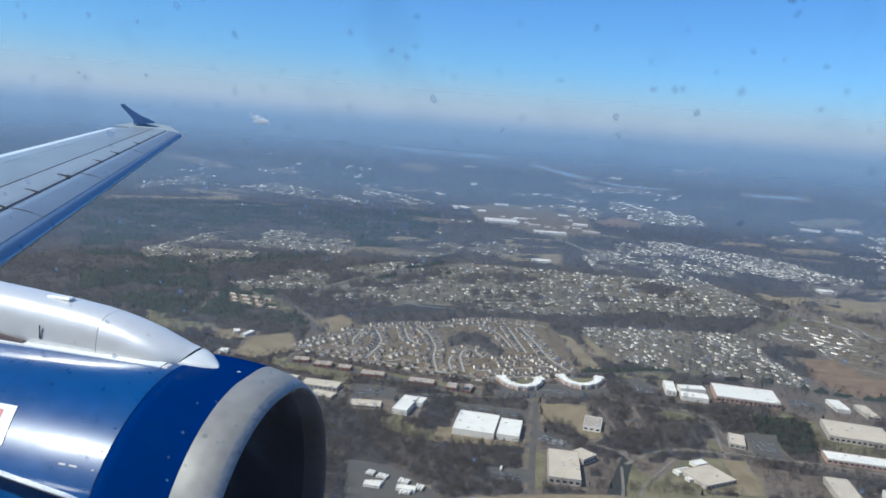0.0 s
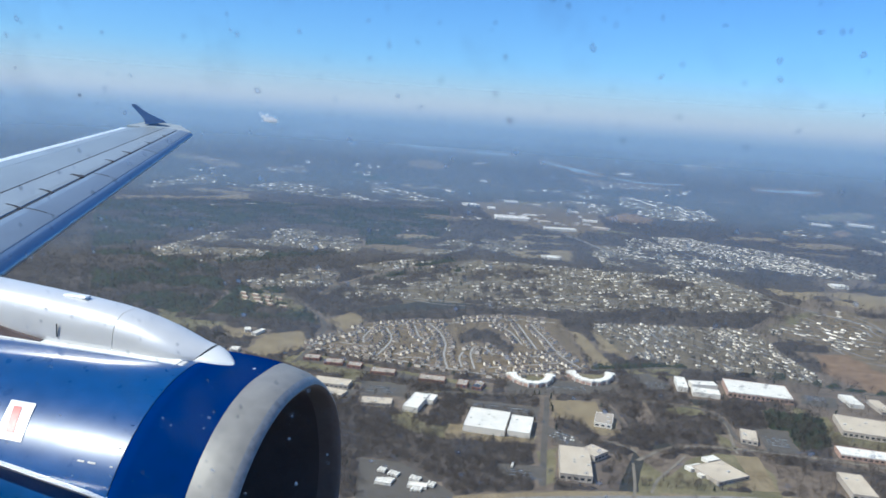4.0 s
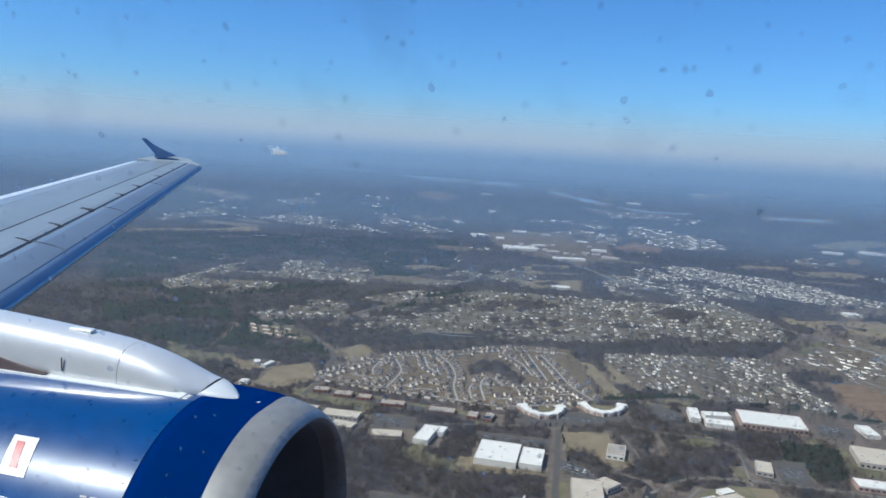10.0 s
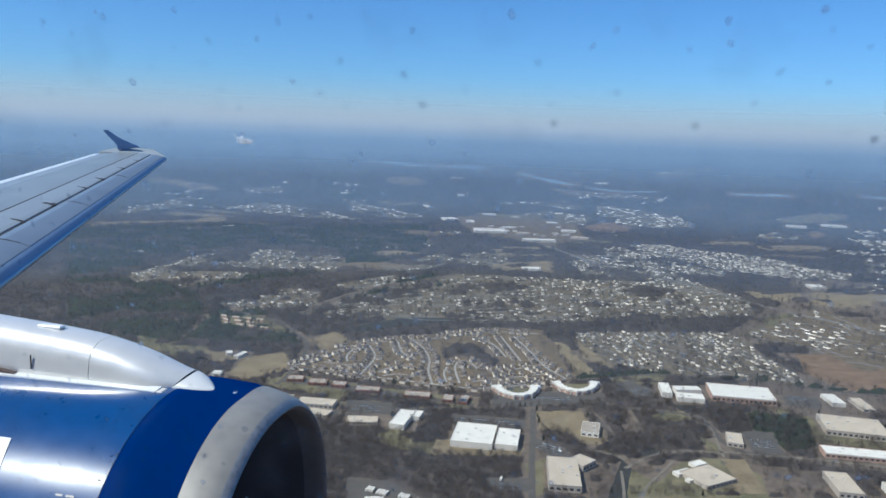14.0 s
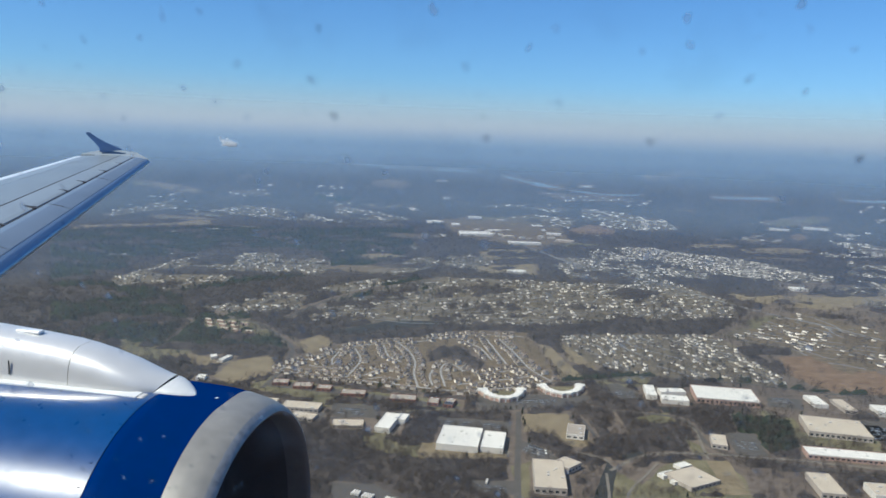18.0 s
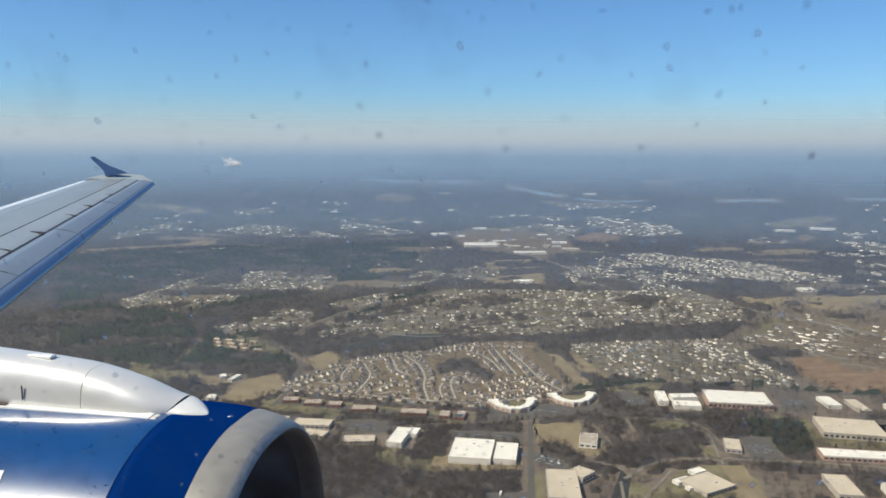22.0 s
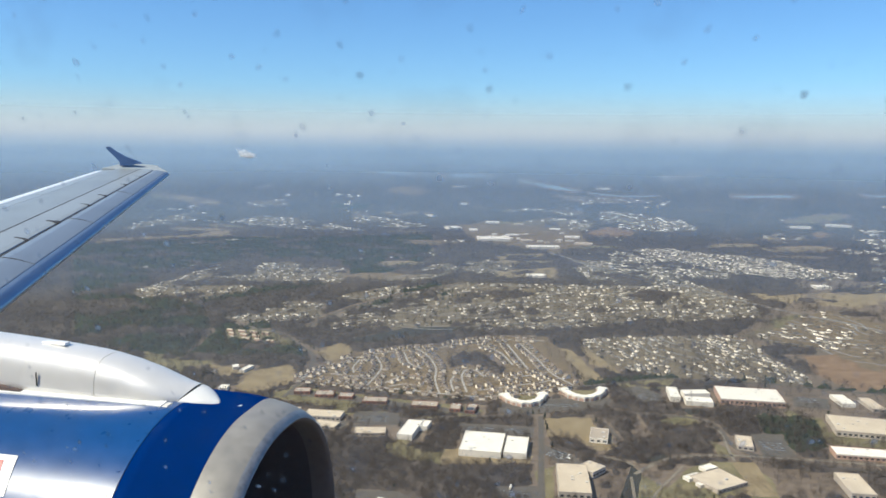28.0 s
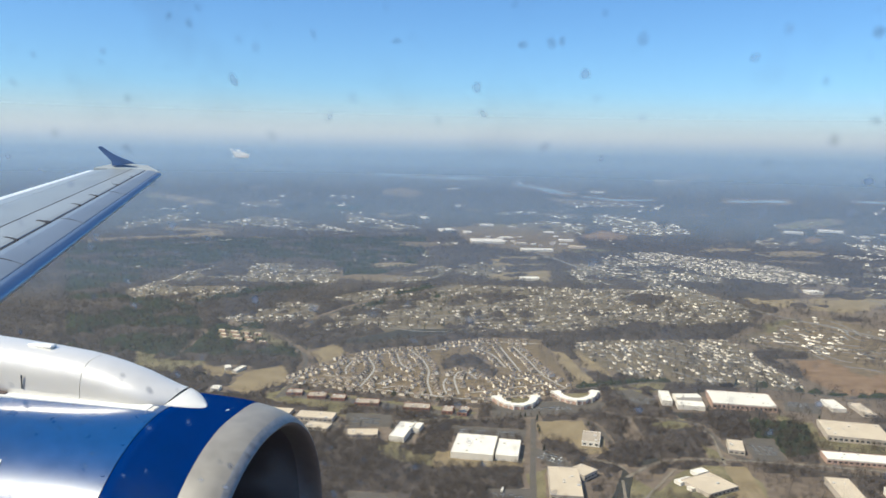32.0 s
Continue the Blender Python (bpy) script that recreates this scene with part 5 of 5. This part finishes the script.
part("fairing_tip", fairing([(-2.262, 0.012, 0.003, 0.12, 1, 0), (-2.287, 0.045, 0.010, 0.135, 1, 0.003), (-2.335, 0.08, 0.024, 0.155, 1, 0.012), (-2.395, 0.11, 0.04, 0.175, 1, 0.03), (-2.465, 0.135, 0.05, 0.195, 1, 0.055), (-2.55, 0.150, 0.058, 0.208, 1, 0.10)], lift=1.018), TIP_PAINT, airliner, "off-white pylon fairing tip", True)
part("tip_joint", fairing([(-2.548, 0.146, 0.052, 0.208, 1, 0.10), (-2.575, 0.148, 0.056, 0.21, 1, 0.10)], lift=1.01), DARK_GAP, airliner, "dark joint behind the fairing tip")
pylon = part("pylon", fairing([(-2.566, 0.155, 0.064, 0.21, 1, 0.10), (-2.61, 0.17, 0.08, 0.2, 0.92, 0.08), (-2.67, 0.185, 0.115, 0.19, 0.84, 0.05), (-2.76, 0.19, 0.158, 0.19, 0.76, 0.02), (-2.912, 0.193, 0.206, 0.192, 0.7, 0), (-3.062, 0.196, 0.236, 0.196, 0.675, 0)]), PYLON_PAINT, airliner, "silvery white engine pylon fairing", True)
part("pylon_panel", fairing([(-3.067, 0.196, 0.2365, 0.196, 0.675, 0), (-3.17, 0.198, 0.252, 0.197, 0.66, 0), (-3.4, 0.2, 0.273, 0.2, 0.64, 0), (-3.7, 0.2, 0.294, 0.2, 0.62, 0), (-4.2, 0.21, 0.32, 0.21, 0.6, 0), (-5.2, 0.22, 0.36, 0.22, 0.6, 0)]), PYLON_PAINT, pylon, smooth=True)
part("pylon_rail", loft([[(x, ENG_Y - 0.055, ENG_Z + 0.998), (x, ENG_Y + 0.03, ENG_Z + 1.0), (x, ENG_Y + 0.03, ENG_Z + 1.044), (x, ENG_Y - 0.05, ENG_Z + 1.040)] for x in (-2.57, -3.0, -3.9, -5.0)]), WHITE_PAINT, pylon, "bright edge strip")
part("rail_end", box(-2.545, ENG_Y - 0.01, ENG_Z + 1.026, 0.045, 0.075, 0.028, 0, 0.006), UNIT_GREY, pylon)
part("top_strip", box(-3.46, ENG_Y + 0.19, -1.447, 0.17, 0.06, 0.02, 0, 0.004), WHITE_PAINT, pylon)
part("fairing_recess", loft([[(x, ENG_Y - 0.03, -1.718), (x, ENG_Y + 0.02, -1.718), (x, ENG_Y + 0.02, -1.716 + h), (x, ENG_Y - 0.03 + 0.25 * h, -1.716 + h)] for x, h in ((-3.58, 0.003), (-3.8, 0.035), (-4.05, 0.085), (-4.6, 0.16), (-5.1, 0.22))]), RECESS, pylon, "dark brown wedge-shaped recess")
part("panel_gap", box(-3.47, ENG_Y - 0.004, -1.635, 0.005, 0.008, 0.09), DARK_GAP, pylon)

# the wing: sections with slat, fixed nose, box and flaps
ROOT_Y, TIP_Y = 3.2, 15.22


def lead(y):
    return -6.46 - 0.3395 * (y - 7.57)


def trail(y):
    return -10.48 - 0.11 * (y - 12.42)


def plane_z(y):
    return -1.012 + 0.1139 * (y - 15.1)


def wing_skin(profile, y0, y1, steps=2):
    """A piece of the wing between two stations, from (fraction of chord, height by chord) pairs."""
    rings = []
    for k in range(steps + 1):
        y = y0 + (y1 - y0) * k / steps
        c = lead(y) - trail(y)
        rings.append([(lead(y) - s * c, y, plane_z(y) + z * c) for s, z in profile])
    return loft(rings)


NOSE = [(0.012, -0.040), (0.0, -0.032), (-0.004, -0.022), (0.002, -0.010), (0.02, 0.002), (0.042, 0.0102), (0.042, 0.004), (0.03, -0.03)]
SLAT = [(0.042, 0.0102), (0.05, 0.0125), (0.07, 0.0174), (0.092, 0.022), (0.115, 0.026), (0.15, 0.030), (0.19, 0.0325), (0.19, 0.026), (0.14, 0.02), (0.093, 0.012), (0.043, 0.003)]
FIXED = [(0.217, 0.014), (0.224, 0.0275), (0.25, 0.0325), (0.32, 0.036), (0.396, 0.037), (0.396, 0.0), (0.22, -0.01)]
BOX = [(0.40, 0.0365), (0.5, 0.036), (0.68, 0.030), (0.74, 0.026), (0.74, -0.03), (0.5, -0.05), (0.3, -0.045), (0.24, 0.01), (0.40, 0.02)]
FLAP = [(0.745, 0.0255), (0.82, 0.0195), (0.893, 0.0132), (0.893, -0.013), (0.745, -0.026)]
TRAIL = [(0.897, 0.0128), (0.97, 0.006), (1.0, 0.0), (0.97, -0.006), (0.897, -0.0125)]
wing = part("wing", wing_skin(BOX, ROOT_Y, TIP_Y, 12), WING_GREY, airliner, "weathered grey wing box")
slat_ends = [3.6, 6.15, 8.3, 10.5, 12.7, 15.14]
for y0, y1 in zip(slat_ends, slat_ends[1:]):
    slat = part("slat", wing_skin(SLAT, y0 + 0.012, y1 - 0.012, 4), SLAT_GREY, airliner, "blue-grey leading-edge slat", True)
    part("leading_edge", wing_skin(NOSE, y0 + 0.002, y1 - 0.002, 4), EDGE_METAL, slat, "polished metal leading edge", True)
part("fixed_nose", wing_skin(FIXED, ROOT_Y, TIP_Y - 0.03, 10), WING_LIGHT, airliner, "grey fixed panel behind the slats")
part("slat_gap", wing_skin([(0.187, 0.021), (0.222, 0.0235), (0.222, 0.014), (0.187, 0.01)], ROOT_Y, TIP_Y - 0.05, 10), DARK_GAP, wing)
part("panel_line", wing_skin([(0.3915, 0.0376), (0.4035, 0.0374), (0.4035, 0.028), (0.3915, 0.028)], ROOT_Y, TIP_Y - 0.05, 10), DARK_GAP, wing)
for y0, y1 in ((3.4, 7.6), (7.62, 12.3)):
    flap = part("flap", wing_skin(FLAP, y0, y1, 4), WING_LIGHT, airliner, "pale trailing-edge flap")
    part("trailing_edge", wing_skin(TRAIL, y0, y1, 4), WHITE_PAINT, flap, "white trailing edge")
aileron = part("aileron", wing_skin(FLAP, 12.33, 15.1, 3), WING_LIGHT, airliner, "pale grey aileron")
part("trailing_edge", wing_skin(TRAIL, 12.33, 15.1, 3), WHITE_PAINT, aileron, "white trailing edge")
for y, w in ((7.1, 0.08), (8.32, 0.05), (9.2, 0.06), (10.25, 0.13), (11.5, 0.06), (12.3, 0.09), (13.4, 0.07), (14.3, 0.05)):
    c = lead(y) - trail(y)
    part("slat_track", loft([[(lead(y) - s * c, y + o + 0.10 * (s - 0.206) * 6, plane_z(y) + z * c) for o in (-w / 2, w / 2)] + [(lead(y) - s * c, y + o + 0.10 * (s - 0.206) * 6, plane_z(y) + (z - 0.01) * c) for o in (w / 2, -w / 2)]
                             for s, z in ((0.206, 0.0275), (0.25, 0.034), (0.29, 0.0365))]), DARK_GAP, wing)
for y in (8.3, 10.5, 12.7):
    c = lead(y) - trail(y)
    part("slat_seam", loft([[(lead(y) - s * c, y - 0.012, plane_z(y) + z * c), (lead(y) - s * c, y + 0.012, plane_z(y) + z * c), (lead(y) - s * c, y + 0.012, plane_z(y) + (z - 0.012) * c), (lead(y) - s * c, y - 0.012, plane_z(y) + (z - 0.012) * c)] for s, z in ((0.095, 0.0235), (0.14, 0.0305), (0.186, 0.0335))]), DARK_GAP, wing)
part("wing_tip", loft([[(x, y, z + t) for x, y, z in ((-9.12, 15.24, -1.02), (-9.55, 15.5, -0.90), (-10.3, 15.55, -0.86), (-10.75, 15.3, -0.98))] for t in (-0.05, 0.03)]), WING_LIGHT, airliner, "rounded wing tip")
tip_fence = [(-9.80, -0.83), (-9.87, -0.79), (-10.2, -0.68), (-10.42, -0.575), (-10.58, -0.475), (-10.66, -0.49), (-10.62, -0.54), (-10.44, -0.70), (-10.34, -0.80), (-10.32, -0.90)]
part("tip_fence", loft([[(x, 15.36 + o, z) for x, z in tip_fence] for o in (-0.02, 0.02)]), FIN_BLUE, airliner, "dark blue swept wing-tip fence")

# the cabin wall round the window
HULL_Y, HULL_Z = -1.77, -0.55


def hull(x, ang, r):
    return (x, HULL_Y + r * math.cos(ang), HULL_Z + r * math.sin(ang))


W_X, W_A, W_HX, W_HA = -0.07, math.asin(0.5 / 1.97), 0.155, 0.19 / 1.97
PX0, PX1, PA0, PA1 = -0.5, 0.43, W_A - 0.26, W_A + 0.26


def rim(k, n, grow=1.0):
    t = 2 * math.pi * k / n
    c, s = math.cos(t), math.sin(t)
    return (W_X + grow * W_HX * math.copysign(abs(c) ** (2 / 3), c), W_A + grow * W_HA * math.copysign(abs(s) ** (2 / 3), s))


def frame_pt(k, n):
    x, a = rim(k, n)
    dx, da = (x - W_X) / W_HX, (a - W_A) / W_HA
    m = max(abs(dx), abs(da))
    dx, da = dx / m, da / m
    return (W_X + dx * (PX1 - W_X if dx > 0 else W_X - PX0), W_A + da * (PA1 - W_A))


for r, name, material in ((1.97, "fuselage_skin", BLUE), (1.90, "cabin_wall", TRIM_GREY)):
    v, f = [], []
    xs = [-9.0, PX0, PX1, 6.0]
    angs = [PA0, PA1] + [PA1 + (2 * math.pi - (PA1 - PA0)) * k / 40 for k in range(1, 40)]
    n = len(angs)
    for x in xs:
        v += [hull(x, a, r) for a in angs]
    for i in range(3):
        for j in range(n):
            if not (i == 1 and j == 0):
                k = (j + 1) % n
                f.append((i * n + j, i * n + k, (i + 1) * n + k, (i + 1) * n + j))
    for i in (0, 3):
        f.append(tuple(i * n + j for j in range(n)))
    base, N = len(v), 64
    for k in range(N):
        x, a = rim(k, N)
        v.append(hull(x, a, r))
        x, a = frame_pt(k, N)
        v.append(hull(x, a, r))
    for k in range(N):
        a, b = base + 2 * k, base + 2 * ((k + 1) % N)
        f.append((a, b, b + 1, a + 1))
    part(name, (v, f), material, airliner)
N = 64
part("window_frame", loft([[hull(*rim(k, N), r) for k in range(N)] for r in (1.898, 1.935, 1.972)], caps=False), DARK_GAP, airliner, "dark rim of the cabin window", True)

# the scratched, dusty pane
pane_mat = bpy.data.materials.new("dusty_acrylic")
pane_mat.use_nodes = True
pn, pl = pane_mat.node_tree.nodes, pane_mat.node_tree.links
pn.remove(pn["Principled BSDF"])
clear, dirt, mixer = pn.new("ShaderNodeBsdfTransparent"), pn.new("ShaderNodeBsdfTranslucent"), pn.new("ShaderNodeMixShader")
pale_dirt = pn.new("ShaderNodeMix")                       # most specks are grey, some are pale
pale_dirt.data_type = "RGBA"
pale_dirt.inputs["A"].default_value, pale_dirt.inputs["B"].default_value = (0.40, 0.39, 0.38, 1), (0.95, 0.93, 0.90, 1)
pl.new(pale_dirt.outputs["Result"], dirt.inputs["Color"])
coord, vor, nse, spots, keep, pick = [pn.new(k) for k in ("ShaderNodeTexCoord", "ShaderNodeTexVoronoi", "ShaderNodeTexNoise", "ShaderNodeMapRange", "ShaderNodeMath", "ShaderNodeSeparateColor")]
vor.inputs["Scale"].default_value, nse.inputs["Scale"].default_value, nse.inputs["Detail"].default_value = 96, 60, 3
flat, cut = pn.new("ShaderNodeCombineXYZ"), pn.new("ShaderNodeSeparateXYZ")
vor.voronoi_dimensions = "2D"
pl.new(coord.outputs["Object"], cut.inputs["Vector"]), pl.new(cut.outputs["X"], flat.inputs["X"]), pl.new(cut.outputs["Z"], flat.inputs["Y"])
rag, rag_mix = pn.new("ShaderNodeTexNoise"), pn.new("ShaderNodeVectorMath")      # ragged edges of the specks
rag.inputs["Scale"].default_value, rag.inputs["Detail"].default_value = 260, 2
rag_mix.operation, rag_mix.inputs[1].default_value = "MULTIPLY_ADD", (0.0017, 0.0017, 0.0017)
pl.new(flat.outputs["Vector"], rag.inputs["Vector"]), pl.new(rag.outputs["Color"], rag_mix.inputs[0]), pl.new(flat.outputs["Vector"], rag_mix.inputs[2])
pl.new(rag_mix.outputs["Vector"], vor.inputs["Vector"]), pl.new(coord.outputs["Object"], nse.inputs["Vector"])
spots.interpolation_type = "SMOOTHSTEP"
spots.inputs["From Min"].default_value, spots.inputs["From Max"].default_value = 0.012, 0.085
spots.inputs["To Min"].default_value, spots.inputs["To Max"].default_value = 0.5, 0.0
pl.new(vor.outputs["Distance"], spots.inputs["Value"]), pl.new(vor.outputs["Color"], pick.inputs["Color"])
keep.operation = "MULTIPLY"
cube = pn.new("ShaderNodeMath")
cube.operation, cube.inputs[1].default_value = "POWER", 1.35
pl.new(pick.outputs["Red"], cube.inputs[0])
pl.new(spots.outputs["Result"], keep.inputs[0]), pl.new(cube.outputs[0], keep.inputs[1])
pale_pick = pn.new("ShaderNodeMath")
pale_pick.operation, pale_pick.inputs[1].default_value = "GREATER_THAN", 0.45
pl.new(pick.outputs["Green"], pale_pick.inputs[0]), pl.new(pale_pick.outputs[0], pale_dirt.inputs["Factor"])
film_ = pn.new("ShaderNodeMapRange")
film_.interpolation_type = "SMOOTHSTEP"
film_.inputs["From Min"].default_value, film_.inputs["From Max"].default_value = 0.52, 0.72
film_.inputs["To Min"].default_value, film_.inputs["To Max"].default_value = 0.032, 0.13
pl.new(nse.outputs["Fac"], film_.inputs["Value"])
fine_spots, fine_pick, fine_keep, fine_cube, both = [pn.new(k) for k in ("ShaderNodeMapRange", "ShaderNodeSeparateColor", "ShaderNodeMath", "ShaderNodeMath", "ShaderNodeMath")]
fine = pn.new("ShaderNodeTexVoronoi")                     # smaller specks between the large ones
fine.voronoi_dimensions, fine.inputs["Scale"].default_value = "2D", 215
pl.new(rag_mix.outputs["Vector"], fine.inputs["Vector"])
fine_spots.interpolation_type = "SMOOTHSTEP"
fine_spots.inputs["From Min"].default_value, fine_spots.inputs["From Max"].default_value = 0.01, 0.17
fine_spots.inputs["To Min"].default_value, fine_spots.inputs["To Max"].default_value = 0.34, 0.0
pl.new(fine.outputs["Distance"], fine_spots.inputs["Value"]), pl.new(fine.outputs["Color"], fine_pick.inputs["Color"])
fine_cube.operation, fine_cube.inputs[1].default_value = "POWER", 4.5
pl.new(fine_pick.outputs["Red"], fine_cube.inputs[0])
fine_keep.operation = "MULTIPLY"
pl.new(fine_spots.outputs["Result"], fine_keep.inputs[0]), pl.new(fine_cube.outputs[0], fine_keep.inputs[1])
both.operation = "MAXIMUM"
pl.new(keep.outputs[0], both.inputs[0]), pl.new(fine_keep.outputs[0], both.inputs[1])
pl.new(both.outputs[0], mixer.inputs["Fac"])
pl.new(clear.outputs[0], mixer.inputs[1]), pl.new(dirt.outputs[0], mixer.inputs[2])
veil, veil_mix = pn.new("ShaderNodeBsdfTranslucent"), pn.new("ShaderNodeMixShader")      # a thin film of grime with cloudy smudges
veil.inputs["Color"].default_value = (0.58, 0.54, 0.51, 1)
pl.new(film_.outputs["Result"], veil_mix.inputs["Fac"])
pl.new(mixer.outputs[0], veil_mix.inputs[1]), pl.new(veil.outputs[0], veil_mix.inputs[2])
pl.new(veil_mix.outputs[0], pn["Material Output"].inputs["Surface"])
pane = part("window_pane", ([hull(*rim(k, N), 1.95) for k in range(N)], [tuple(range(N))]), pane_mat, airliner, "clear cabin pane with specks of dirt")
pane.visible_shadow = False
